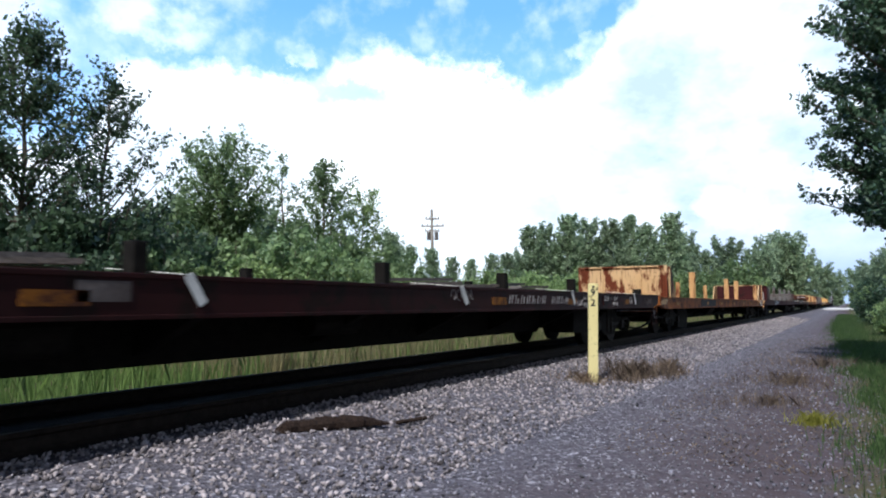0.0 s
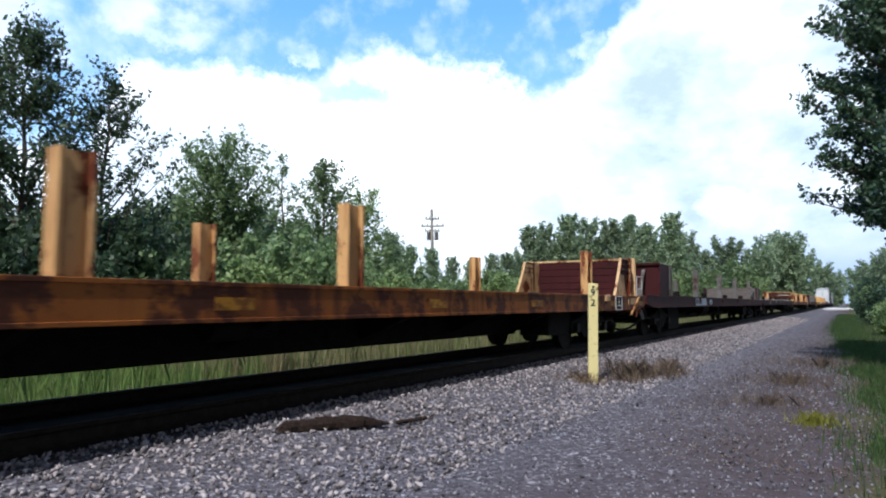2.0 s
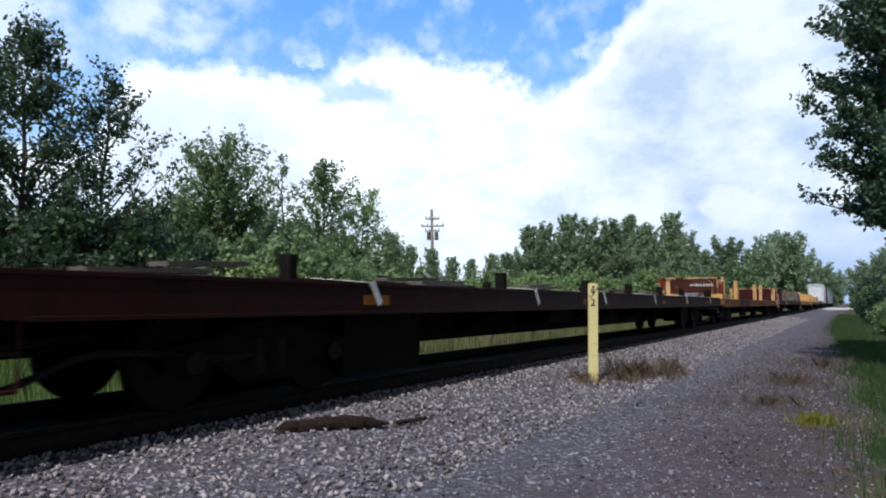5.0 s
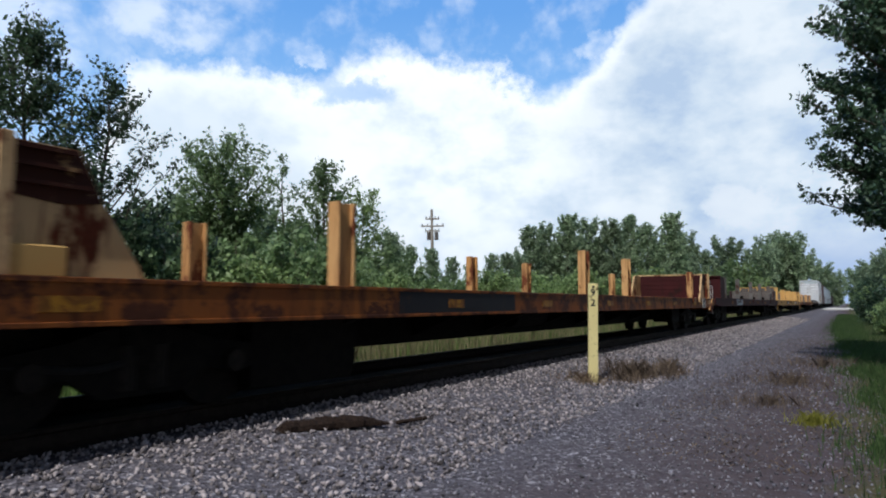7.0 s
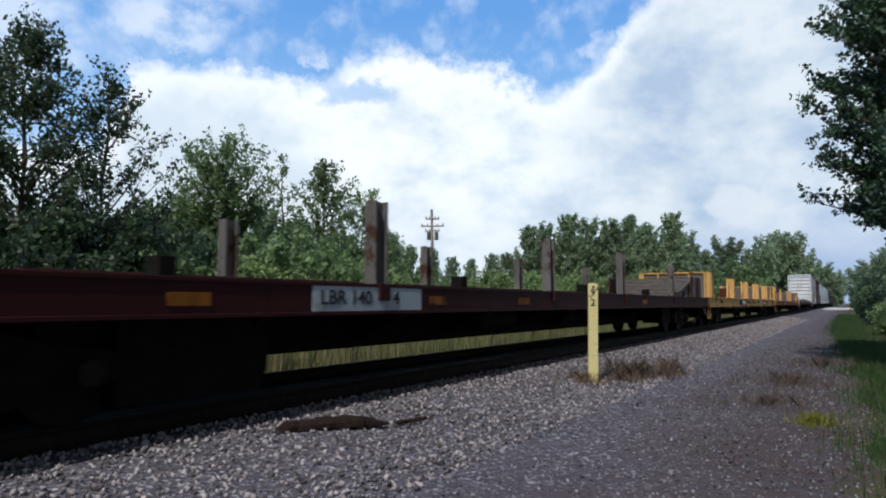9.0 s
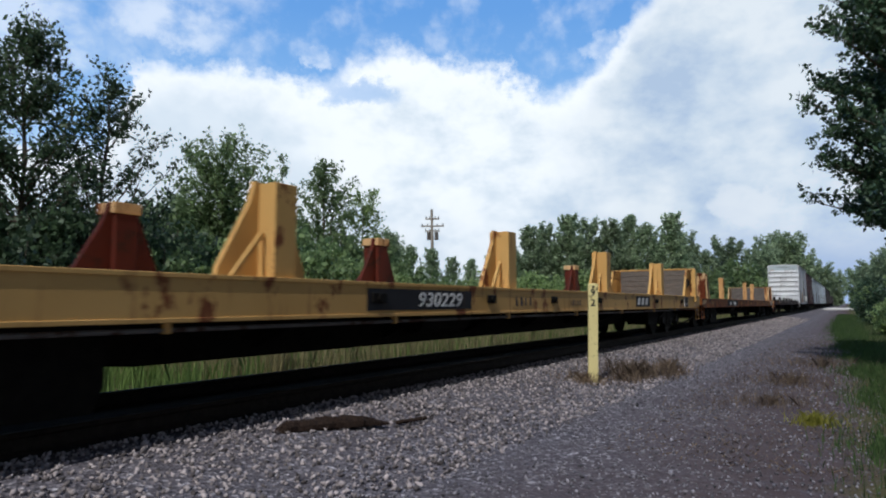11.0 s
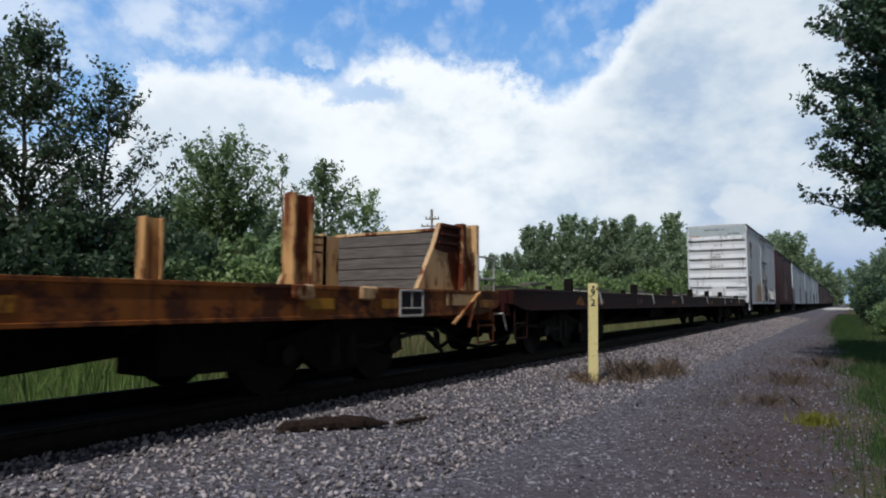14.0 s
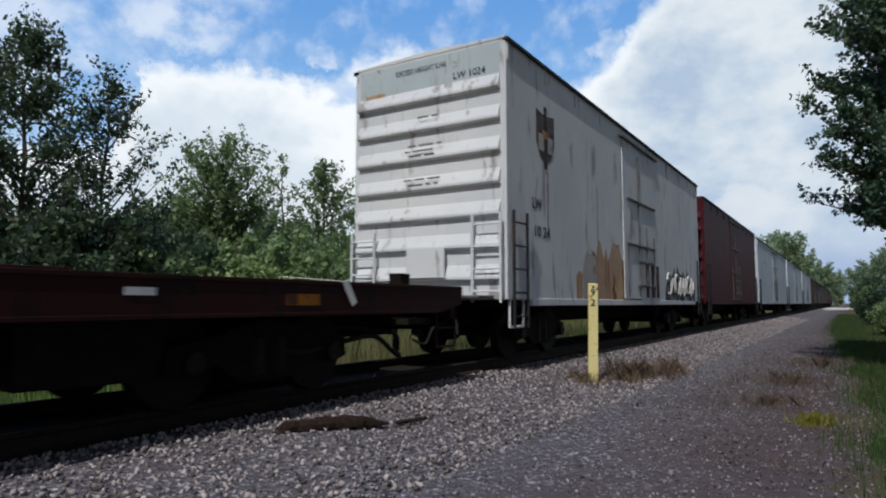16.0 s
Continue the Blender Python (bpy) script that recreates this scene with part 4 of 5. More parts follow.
def underframe(car, deck, sill_low, paint, deck_mat, step=True):
    L = CAR_L
    part("deck", boxed(-1.40, 1.40, 0.06, L - 0.06, deck - 0.09, deck - 0.008), deck_mat, car)
    for sx in (-1, 1):
        bm = bmesh.new()
        x0, x1 = sorted((sx * 1.40, sx * 1.50))
        prism(bm, [(0.0, deck), (0.0, sill_low + 0.10), (0.5, sill_low), (L - 0.5, sill_low), (L, sill_low + 0.10), (L, deck)], "x", x0, x1)
        x0, x1 = sorted((sx * 1.44, sx * 1.512))
        box(bm, x0, x1, 0.02, L - 0.02, deck - 0.035, deck + 0.004, 0.004)
        box(bm, x0, x1, 0.6, L - 0.6, sill_low - 0.012, sill_low + 0.025, 0.004)
        part("side_sill", bm, paint, car)
    for y0, y1 in ((0.0, 0.12), (L - 0.12, L)):
        part("end_sill", boxed(-1.39, 1.39, y0, y1, deck - 0.42, deck - 0.012, bevel=0.01), paint, car)
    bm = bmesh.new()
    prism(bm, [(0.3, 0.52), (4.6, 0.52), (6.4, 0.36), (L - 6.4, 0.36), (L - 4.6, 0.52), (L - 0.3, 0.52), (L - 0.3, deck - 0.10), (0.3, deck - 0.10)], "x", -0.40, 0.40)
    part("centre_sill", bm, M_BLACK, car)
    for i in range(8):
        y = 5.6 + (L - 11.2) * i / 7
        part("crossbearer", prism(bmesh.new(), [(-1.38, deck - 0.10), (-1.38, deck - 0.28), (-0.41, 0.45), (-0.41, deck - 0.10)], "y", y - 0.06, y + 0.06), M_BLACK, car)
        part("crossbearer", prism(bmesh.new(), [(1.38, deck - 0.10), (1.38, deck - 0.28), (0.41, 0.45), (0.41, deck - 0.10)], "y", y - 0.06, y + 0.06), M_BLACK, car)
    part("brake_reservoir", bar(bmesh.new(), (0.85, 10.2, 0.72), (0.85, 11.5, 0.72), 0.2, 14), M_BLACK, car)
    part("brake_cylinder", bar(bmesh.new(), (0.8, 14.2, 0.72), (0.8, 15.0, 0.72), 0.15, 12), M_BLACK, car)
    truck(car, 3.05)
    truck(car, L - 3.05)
    # Leading block is brake gear; the trailing one fills in for a wheel outline.
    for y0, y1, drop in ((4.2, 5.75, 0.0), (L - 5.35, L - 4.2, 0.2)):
        part("gear_infill", prism(bmesh.new(), [(y0, 0.12 + drop), (y1 - 0.1, 0.10 + drop), (y1, 0.30 + drop), (y1, deck - 0.1), (y0, deck - 0.1)], "x", 0.45, 1.05), M_BLACK, car)
    end_gear(car, 0.0, -1, deck, paint, step)
    end_gear(car, L, 1, deck, paint, step)


def patch(car, y0, y1, z0, z1, material, name="painted_patch", label=""):
    return part(name, boxed(1.498, 1.507, y0, y1, z0, z1, bevel=0.0), material, car, label)


def bars(car, y0, y1, z0, z1, n, material, name="lettering_bar"):
    """Unreadable or trade lettering, as a row of plain bars."""
    w = (y1 - y0) / n
    for i in range(n):
        a = y0 + w * i
        part(name, boxed(1.507, 1.512, a + w * 0.15, a + w * (0.45, 0.55, 0.35)[i % 3], z0, z1, bevel=0.0), material, car)


def stake(car, y, near, deck, hgt, material, wide=0.27, deep=0.16):
    """An H-section stake in its side pocket."""
    sx = 1 if near else -1
    xo = sx * 1.47
    xi = sx * (1.47 - deep)
    x0, x1 = sorted((xo, xi))
    bm = bmesh.new()
    box(bm, x0, x1, y - wide / 2, y - wide / 2 + 0.035, deck, deck + hgt, 0.004)
    box(bm, x0, x1, y + wide / 2 - 0.035, y + wide / 2, deck, deck + hgt, 0.004)
    box(bm, (x0 + x1) / 2 - 0.03, (x0 + x1) / 2 + 0.03, y - wide / 2 + 0.03, y + wide / 2 - 0.03, deck, deck + hgt - 0.01)
    part("stake", bm, material, car)


def bulkhead_gusset(car, y, s, deck, hgt, plate, face):
    """End wall with ribs outside and a stepped gusset on each side; s = +1 when its inner face looks to +y."""
    bh = empty("bulkhead")
    rusted = M_RUSTED if plate is M_CREAM else plate
    bh.parent = car
    part("end_wall", boxed(-1.25, 1.25, *sorted((y, y + s * 0.06)), deck, deck + hgt, bevel=0.006), face, bh)
    n = 5
    for i in range(n):
        x = -1.2 + 2.4 * i / (n - 1)
        part("rib", boxed(x - 0.032, x + 0.032, *sorted((y - s * 0.05, y)), deck, deck + hgt - 0.01, bevel=0.008), plate, bh)
    part("top_rail", boxed(-1.29, 1.29, *sorted((y - s * 0.06, y + s * 0.08)), deck + hgt, deck + hgt + 0.05), plate, bh)
    for sx in (-1, 1):
        x0, x1 = sorted((sx * 1.25, sx * 1.31))
        prof = [(y, deck), (y + s * 1.48, deck), (y + s * 1.38, deck + hgt * 0.16), (y + s * 1.10, deck + hgt * 0.62), (y + s * 0.92, deck + hgt), (y, deck + hgt)]
        part("gusset", prism(bmesh.new(), prof, "x", x0, x1), plate, bh)
        x0, x1 = sorted((sx * 1.25, sx * 1.39))
        part("corner_post", boxed(x0, x1, *sorted((y + s * 0.36, y + s * 0.46)), deck, deck + hgt + 0.03), plate, bh)
        part("corner_post", boxed(x0, x1, *sorted((y - s * 0.02, y + s * 0.06)), deck, deck + hgt + 0.05), plate, bh)
        if plate is M_CREAM:
            xa, xb = sorted((sx * 1.31, sx * 1.318))
            part("rusted_panel", prism(bmesh.new(), [(y + s * 0.47, deck + hgt * 0.60), (y + s * 0.80, deck + hgt * 0.56), (y + s * 1.10, deck + hgt * 0.60), (y + s * 0.91, deck + hgt - 0.01), (y + s * 0.47, deck + hgt - 0.01)], "x", xa, xb), M_RUSTED, bh, "dark rusted upper panel")
        for k in range(3):
            z = deck + hgt * (0.70 + 0.13 * k)
            part("stiffener", boxed(*sorted((sx * 1.25, sx * 1.36)), *sorted((y + s * 0.47, y + s * (1.00 - 0.06 * k))), z - 0.015, z + 0.015, bevel=0.0), rusted, bh)
    for k in range(5):
        z = deck + 0.02 + (hgt - 0.03) * k / 5
        part("lining_plank", boxed(-1.23, 1.23, *sorted((y + s * 0.062, y + s * 0.10)), z, z + (hgt - 0.03) / 5 - 0.012, bevel=0.004), face, bh)
    return bh


def bulkhead_box(car, y, s, deck, hgt, plate, inner, strut):
    """Box-shaped end wall with slanting struts outside, solid sides and planks inside."""
    bh = empty("bulkhead")
    bh.parent = car
    part("end_wall", boxed(-1.40, 1.40, *sorted((y, y + s * 0.05)), deck, deck + hgt), plate, bh)
    for i in range(4):
        x = -1.15 + 0.72 * i
        part("strut", plank(bmesh.new(), (x, y - s * 0.50, deck), (x + 0.02, y - s * 0.06, deck + hgt * 0.8), 0.09, 0.07), strut, bh)
    part("top_rail", boxed(-1.46, 1.46, *sorted((y - s * 0.07, y + s * 0.06)), deck + hgt - 0.04, deck + hgt + 0.02), plate, bh)
    for sx in (-1, 1):
        x0, x1 = sorted((sx * 1.40, sx * 1.46))
        part("side_wall", boxed(x0, x1, *sorted((y, y + s * 1.45)), deck, deck + hgt), plate, bh)
        x0, x1 = sorted((sx * 1.46, sx * 1.50))
        for yy in (1.10, 1.28):
            part("side_post", boxed(x0, x1, *sorted((y + s * yy, y + s * (yy + 0.09))), deck, deck + hgt), strut, bh)
    for k in range(5):
        z = deck + 0.01 + (hgt - 0.02) * k / 5
        part("lining_plank", boxed(-1.39, 1.39, *sorted((y + s * 0.75, y + s * 0.80)), z, z + (hgt - 0.02) / 5 - 0.012, bevel=0.004), inner, bh)
    return bh


def stake_car(inner_back):
    """Weathered orange bulkhead flat car with a few tall stakes."""
    car = empty("bulkhead_flat_car")
    deck, low = 1.115, 0.79
    underframe(car, deck, low, M_RUSTPAINT, M_DECK, inner_back is M_PLANK)
    bulkhead_gusset(car, 1.42, 1, deck, 0.92, M_CREAM, M_CREAM)
    bulkhead_gusset(car, CAR_L - 0.42, -1, deck, 0.92, M_CREAM, inner_back)
    for y in (5.1, 12.6, 15.6, 23.1):
        stake(car, y, True, deck, 0.90, M_STAKE)
        stake(car, y + 0.25, False, deck, 0.90, M_STAKE)
    for y in (2.0, 10.2, 13.75, 17.0, 20.1, 23.1, 24.3, 26.6):
        patch(car, y, y + 0.42, low + 0.09, low + 0.20, M_SIGNAL, "reflector", "faded yellow reflector panel")
    patch(car, 0.15, 0.9, low + 0.12, deck - 0.06, M_CREAM)
    part("painted_patch", boxed(1.4985, 1.504, 6.0, 9.1, low + 0.03, deck - 0.037, bevel=0.0), M_BLACKPAINT, car, "blackened stretch of paint")
    patch(car, CAR_L - 1.5, CAR_L - 0.7, low + 0.12, deck - 0.05, M_CREAM)
    bm = bmesh.new()
    for y in (CAR_L - 0.54, CAR_L - 0.05):
        bar(bm, (1.44, y, deck), (1.44, y, deck + 0.5), 0.015, 6)
    for z in (0.18, 0.5):
        bar(bm, (1.44, CAR_L - 0.54, deck + z), (1.44, CAR_L - 0.05, deck + z), 0.015, 6)
    part("handrail", bm, M_BARE, car, "pale bare steel handrail loop")
    bm = bmesh.new()
    plank(bm, (1.515, CAR_L - 1.35, low - 0.12), (1.515, CAR_L - 0.62, deck - 0.02), 0.05, 0.03)
    plank(bm, (1.515, CAR_L - 0.95, low - 0.18), (1.515, CAR_L - 0.72, deck - 0.04), 0.05, 0.03)
    part("brake_lever", bm, M_STAKE, car)
    bm = bmesh.new()
    for a, b in (((1.515, CAR_L - 2.55, low), (1.515, CAR_L - 2.08, low)), ((1.515, CAR_L - 2.55, low + 0.3), (1.515, CAR_L - 2.08, low + 0.3)), ((1.515, CAR_L - 2.55, low), (1.515, CAR_L - 2.55, low + 0.3)), ((1.515, CAR_L - 2.08, low), (1.515, CAR_L - 2.08, low + 0.3))):
        bar(bm, a, b, 0.014, 6)
    bar(bm, (1.515, CAR_L - 2.31, low + 0.08), (1.515, CAR_L - 2.31, low + 0.3), 0.010, 6)
    bar(bm, (1.515, CAR_L - 2.55, low + 0.09), (1.515, CAR_L - 2.08, low + 0.09), 0.010, 6)
    frame_part = part("placard_frame", bm, M_BARE, car, "bare metal placard frame")
    part("placard_panel", boxed(1.508, 1.511, CAR_L - 2.54, CAR_L - 2.09, low + 0.012, low + 0.29, bevel=0.0), M_BLACKPAINT, frame_part)
    for y in (CAR_L - 4.3, CAR_L - 3.3):
        part("side_bracket", boxed(1.50, 1.56, y, y + 0.28, deck - 0.14, deck + 0.01, bevel=0.02), M_CREAM, car)
    return car


def grey_stake_car():
    """Maroon bulkhead flat car with grey stakes."""
    car = empty("bulkhead_flat_car")
    deck, low = 1.15, 0.83
    underframe(car, deck, low, M_DARKRED, M_DECK, False)
    bulkhead_box(car, 1.55, 1, deck, 0.92, M_DARKRED, M_PLANK, M_GREY)
    bulkhead_box(car, CAR_L - 1.2, -1, deck, 0.70, M_DARKRED, M_PLANK, M_GREY)
    for y in (7.05, 12.1, 16.5, 21.65):
        stake(car, y, True, deck, 0.96, M_GREY, 0.23, 0.16)
        stake(car, y + 0.2, False, deck, 0.96, M_GREY, 0.23, 0.16)
        part("stake_pocket", boxed(1.50, 1.54, y - 0.11, y + 0.09, deck - 0.18, deck + 0.01, bevel=0.008), M_DARKRED, car)
    stake(car, 25.9, True, deck, 0.72, M_GREY, 0.24, 0.15)
    for y in (4.3, 9.0, 14.0, 19.0, 23.5):
        part("deck_block", boxed(1.2, 1.38, y, y + 0.16, deck, deck + 0.17), M_BLACK, car)
    for x, a, b, z in ((1.30, 23.0, 25.1, 0.48), (1.22, 23.6, 25.5, 0.30), (1.34, 22.2, 24.6, 0.14)):
        part("loose_plank", plank(bmesh.new(), (x, a, deck + 0.06), (x - 0.05, b, deck + z), 0.05, 0.17), M_PLANK, car, "broken grey plank leaning on the bulkhead")
    part("deck_rail", boxed(-0.25, -0.12, 4.0, 23.0, deck, deck + 0.10), M_DARKRED, car)
    return car


def load_flat_car():
    """Sooty brown-red flat car with white tie-down straps."""
    car = empty("flat_car")
    deck, low = 1.16, 0.83
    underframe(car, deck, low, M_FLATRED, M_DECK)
    for y in (4.1, 8.5, 12.1, 16.4, 20.55, 24.75):
        bm = bmesh.new()
        plank(bm, (1.517, y + 0.02, deck + 0.006), (1.519, y + 0.17, low + 0.10), 0.006, 0.085)
        plank(bm, (1.517, y + 0.02, deck + 0.008), (0.9, y - 0.28, deck + 0.06), 0.07, 0.006)
        part("strap", bm, M_STRAP, car, "white webbing tie-down strap")
    for y in (3.1, 7.8, 11.8, 15.0, 18.2, 21.3):
        part("deck_block", boxed(1.12, 1.28, y, y + 0.12, deck, deck + 0.27), M_BLACK, car, "black steel container block")
        part("deck_block", boxed(-1.28, -1.12, y, y + 0.12, deck, deck + 0.27), M_BLACK, car, "black steel container block")
    part("deck_block", boxed(1.12, 1.30, 26.05, 26.25, deck, deck + 0.15), M_BLACK, car, "black steel container block")
    rng = random.Random(31)
    for y in (3.1, 7.8, 11.8, 18.2, 21.3):
        for k in range(3):
            a, x = y - rng.uniform(0.9, 1.8), rng.uniform(0.1, 1.0)
            part("dunnage_board", plank(bmesh.new(), (x, a, deck + 0.03 + 0.05 * k), (x + rng.uniform(-0.2, 0.2), y - 0.06, deck + 0.06 + 0.06 * k), 0.24, 0.045), M_PLANK, car, "grey weathered dunnage board")
    for y in (4.5, 17.5):
        part("deck_rail", boxed(-0.6, -0.45, y, y + 5.5, deck, deck + 0.13), M_FLATRED, car)
    for y in (4.0, 10.9, 17.35, 20.4, 23.95):
        patch(car, y, y + 0.45, low + 0.09, low + 0.20, M_OLDSIGNAL, "reflector", "worn orange reflector panel")
    return car


def buttress_car():
    """Yellow bulkhead flat car with buttressed posts."""
    car = empty("bulkhead_flat_car")
    deck, low = 1.175, 0.80
    underframe(car, deck, low, M_YELLOW, M_YELLOW)
    bulkhead_gusset(car, 1.2, 1, deck, 0.95, M_YELLOW, M_PLANK)
    bulkhead_gusset(car, CAR_L - 0.15, -1, deck, 0.95, M_YELLOW, M_PLANK)
    for y in (7.1, 12.0, 16.9, 21.85):
        for sx, plate in ((1, M_YELLOW), (-1, M_REDRUST)):
            x0, x1 = sorted((sx * 1.18, sx * 1.24))
            bm = bmesh.new()
            box(bm, *sorted((sx * 1.12, sx * 1.46)), y - 0.02, y + 0.26, deck, deck + 0.90, 0.008)
            prism(bm, [(y - 0.50, deck), (y + 0.62, deck), (y + 0.58, deck + 0.12), (y + 0.26, deck + 0.88), (y - 0.07, deck + 0.92), (y - 0.12, deck + 0.72), (y - 0.47, deck + 0.10)], "x", x0, x1)
            plank(bm, (sx * 1.40, y - 0.46, deck), (sx * 1.32, y - 0.05, deck + 0.42), 0.04, 0.04)
            post = part("buttress_post", bm, plate, car)
            if sx < 0:
                part("cap", boxed(-1.47, -1.11, y - 0.05, y + 0.29, deck + 0.80, deck + 0.93), M_CREAM, post, "cream painted cap")
    for y in (3.0, 8.6, 11.3, 13.7, 16.2, 21.0, 24.2):
        part("winch", bar(box(bmesh.new(), 1.50, 1.53, y - 0.13, y + 0.13, low + 0.14, low + 0.26, 0.01), (1.52, y, low + 0.2), (1.56, y, low + 0.2), 0.05, 10), M_BLACK, car, "black winch in the side sill")
    part("brake_pipe", bar(bmesh.new(), (1.43, 4.0, low - 0.07), (1.43, 24.0, low - 0.07), 0.02, 6), M_GREY, car, "grey brake pipe under the sill")
    for y in (6, 9, 12, 15, 18, 21, 23.5):
        part("pipe_bracket", boxed(1.40, 1.46, y - 0.03, y + 0.03, low - 0.10, low + 0.01), M_YELLOW, car)
    patch(car, 24.0, 24.4, low + 0.06, low + 0.22, M_CREAM)
    sign = patch(car, 24.62, 25.18, low + 0.0, deck - 0.02, M_LETTER_W, "placard", "white-framed black placard")
    for y0, y1, z0, z1 in ((24.66, 24.88, 0.13, 0.33), (24.91, 25.14, 0.13, 0.33), (24.66, 25.14, 0.03, 0.10)):
        part("placard_panel", boxed(1.507, 1.511, y0, y1, low + z0, low + z1, bevel=0.0), M_BLACKPAINT, sign)
    part("brake_column", prism(bmesh.new(), [(26.25, deck - 0.18), (26.36, deck - 0.18), (26.40, deck + 0.55), (26.34, deck + 0.93), (26.20, deck + 0.93), (26.18, deck + 0.30)], "x", 1.44, 1.56), M_YELLOW, car)
    patch(car, 26.15, 26.45, low + 0.0, low + 0.14, M_CREAM)
    patch(car, 8.4, 10.7, low + 0.06, deck - 0.07, M_BLACKPAINT)
    lettering("930229", 0.25, car, on_side(9.36, low + 0.10, 1.511), M_LETTER_W, "number", 0.2, 1.42)
    patch(car, 19.0, 20.3, low + 0.05, deck - 0.06, M_BLACKPAINT)
    for a in (19.12, 19.48, 19.84):
        part("logo_shape", prism(bmesh.new(), [(a, low + 0.10), (a + 0.20, low + 0.10), (a + 0.28, deck - 0.10), (a + 0.08, deck - 0.10)], "x", 1.507, 1.511), M_LETTER_W, car)
    bars(car, 12.1, 12.8, low + 0.10, low + 0.24, 4, M_LETTER_G)
    bars(car, 14.5, 15.1, low + 0.10, low + 0.20, 5, M_LETTER_G)
    return car


def box_car(length, hgt, width, wall, roof, label, ribs=True):
    """A boxcar with ribbed ends, ladders, a plug door and roof edge."""
    car = tagged(empty("box_car"), label, "boxcar")
    L, w = length, width / 2
    z0 = 1.0
    body = empty("body")
    body.parent = car
    for sx in (-1, 1):
        x0, x1 = sorted((sx * (w - 0.06), sx * w))
        part("side_wall", boxed(x0, x1, 0.0, L, z0, hgt - 0.12, bevel=0.01), wall, body)
        n = max(6, int(L / 1.5))
        for i in range(n + 1):
            y = 0.06 + (L - 0.12) * i / n
            x0, x1 = sorted((sx * w, sx * (w + 0.02)))
            part("side_post", boxed(x0, x1, y - 0.035, y + 0.035, hgt - 0.42, hgt - 0.13, bevel=0.004), wall, body)
        x0, x1 = sorted((sx * (w - 0.02), sx * (w + 0.05)))
        # Black eave strip: the shadow below the roof edge is in its colour.
        part("eave", boxed(x0, x1, -0.02, L + 0.02, hgt - 0.13, hgt - 0.07), M_BLACKPAINT, body)
        x0, x1 = sorted((sx * (w - 0.05), sx * (w + 0.015)))
        part("side_sill", boxed(x0, x1, 0.9, L - 0.9, z0 - 0.10, z0 + 0.02), wall, body)
    for y0, y1, s in ((0.0, 0.06, -1), (L - 0.06, L, 1)):
        part("end_wall", boxed(-w + 0.06, w - 0.06, y0, y1, z0, hgt - 0.05), wall, body)
        k = 7
        for i in range(k):
            z = hgt - 0.07 - 0.82 - 0.51 * i
            yo = y0 if s < 0 else y1
            prof = [(yo, z), (yo + s * 0.085, z + 0.03), (yo + s * 0.085, z + 0.07), (yo, z + 0.26)]
            part("end_rib", prism(bmesh.new(), prof, "x", -w + 0.10, w - 0.10), wall, body)
    part("roof", prism(bmesh.new(), [(-w, hgt - 0.08), (w, hgt - 0.08), (w, hgt - 0.05), (0, hgt), (-w, hgt - 0.05)], "y", -0.01, L + 0.01), roof, body)
    y = L * 0.5
    door = part("door", boxed(w, w + 0.022, y - 1.5, y + 1.5, z0 + 0.05, hgt - 0.35), wall, car)
    for dy, top in ((-1.25, 1.6), (-0.25, hgt - z0 - 0.6), (0.45, 1.9), (1.2, 1.7)):
        part("lock_rod", bar(bmesh.new(), (w + 0.05, y + dy, z0 + 0.1), (w + 0.05, y + dy, z0 + top), 0.016, 6), M_GREY, door)
    for dz, a, b in ((0.35, -0.4, 1.3), (0.95, -0.3, 1.2), (1.35, -1.3, 1.3), (2.45, -1.2, 1.35)):
        part("door_bar", boxed(w + 0.022, w + 0.07, y + a, y + b, z0 + dz, z0 + dz + 0.05), M_GREY, door)
    part("door_track", boxed(w, w + 0.08, y - 1.7, y + 1.7, hgt - 0.36, hgt - 0.31), M_GREY, car)

    def ladder(name, pts, rungs, paint=wall):
        bm = bmesh.new()
        (a0, a1), (b0, b1) = pts
        bar(bm, a0, a1, 0.025, 6)
        bar(bm, b0, b1, 0.025, 6)
        for i in range(rungs):
            t = (i + 0.5) / rungs
            bar(bm, Vector(a0).lerp(Vector(a1), t), Vector(b0).lerp(Vector(b1), t), 0.016, 6)
        part(name, bm, paint, car)

    for ye, s in ((0.0, -1), (L, 1)):
        yy = ye + s * 0.13
        ladder("ladder", (((w - 0.05, yy, z0 - 0.05), (w - 0.05, yy, z0 + 1.35)), ((w - 0.55, yy, z0 - 0.05), (w - 0.55, yy, z0 + 1.35))), 4)
        ladder("ladder", (((-w + 0.05, yy, z0), (-w + 0.05, yy, z0 + 1.15)), ((-w + 0.55, yy, z0), (-w + 0.55, yy, z0 + 1.15))), 4)
        ya = ye - s * 0.12
        ladder("ladder", (((w + 0.06, ya, z0 - 0.45), (w + 0.06, ya, z0 + 1.4)), ((w + 0.06, ya - s * 0.5, z0 - 0.45), (w + 0.06, ya - s * 0.5, z0 + 1.4))), 5, M_BLACKPAINT)
        part("coupler", boxed(-0.16, 0.16, *sorted((ye, ye + s * 0.72)), 0.58, 0.88, bevel=0.03), M_STEEL, car)
        part("air_hose", hose([(0.3, ye - s * 0.3, 0.66), (0.3, ye + s * 0.2, 0.55), (0.24, ye + s * 0.35, 0.30), (0.12, ye + s * 0.55, 0.38)]), M_RUBBER, car)
    part("underframe", box(box(bmesh.new(), -0.4, 0.4, 0.2, L - 0.2, 0.55, z0 - 0.02), -w + 0.1, w - 0.1, 0.1, L - 0.1, z0 - 0.12, z0 - 0.01), M_BLACK, car)
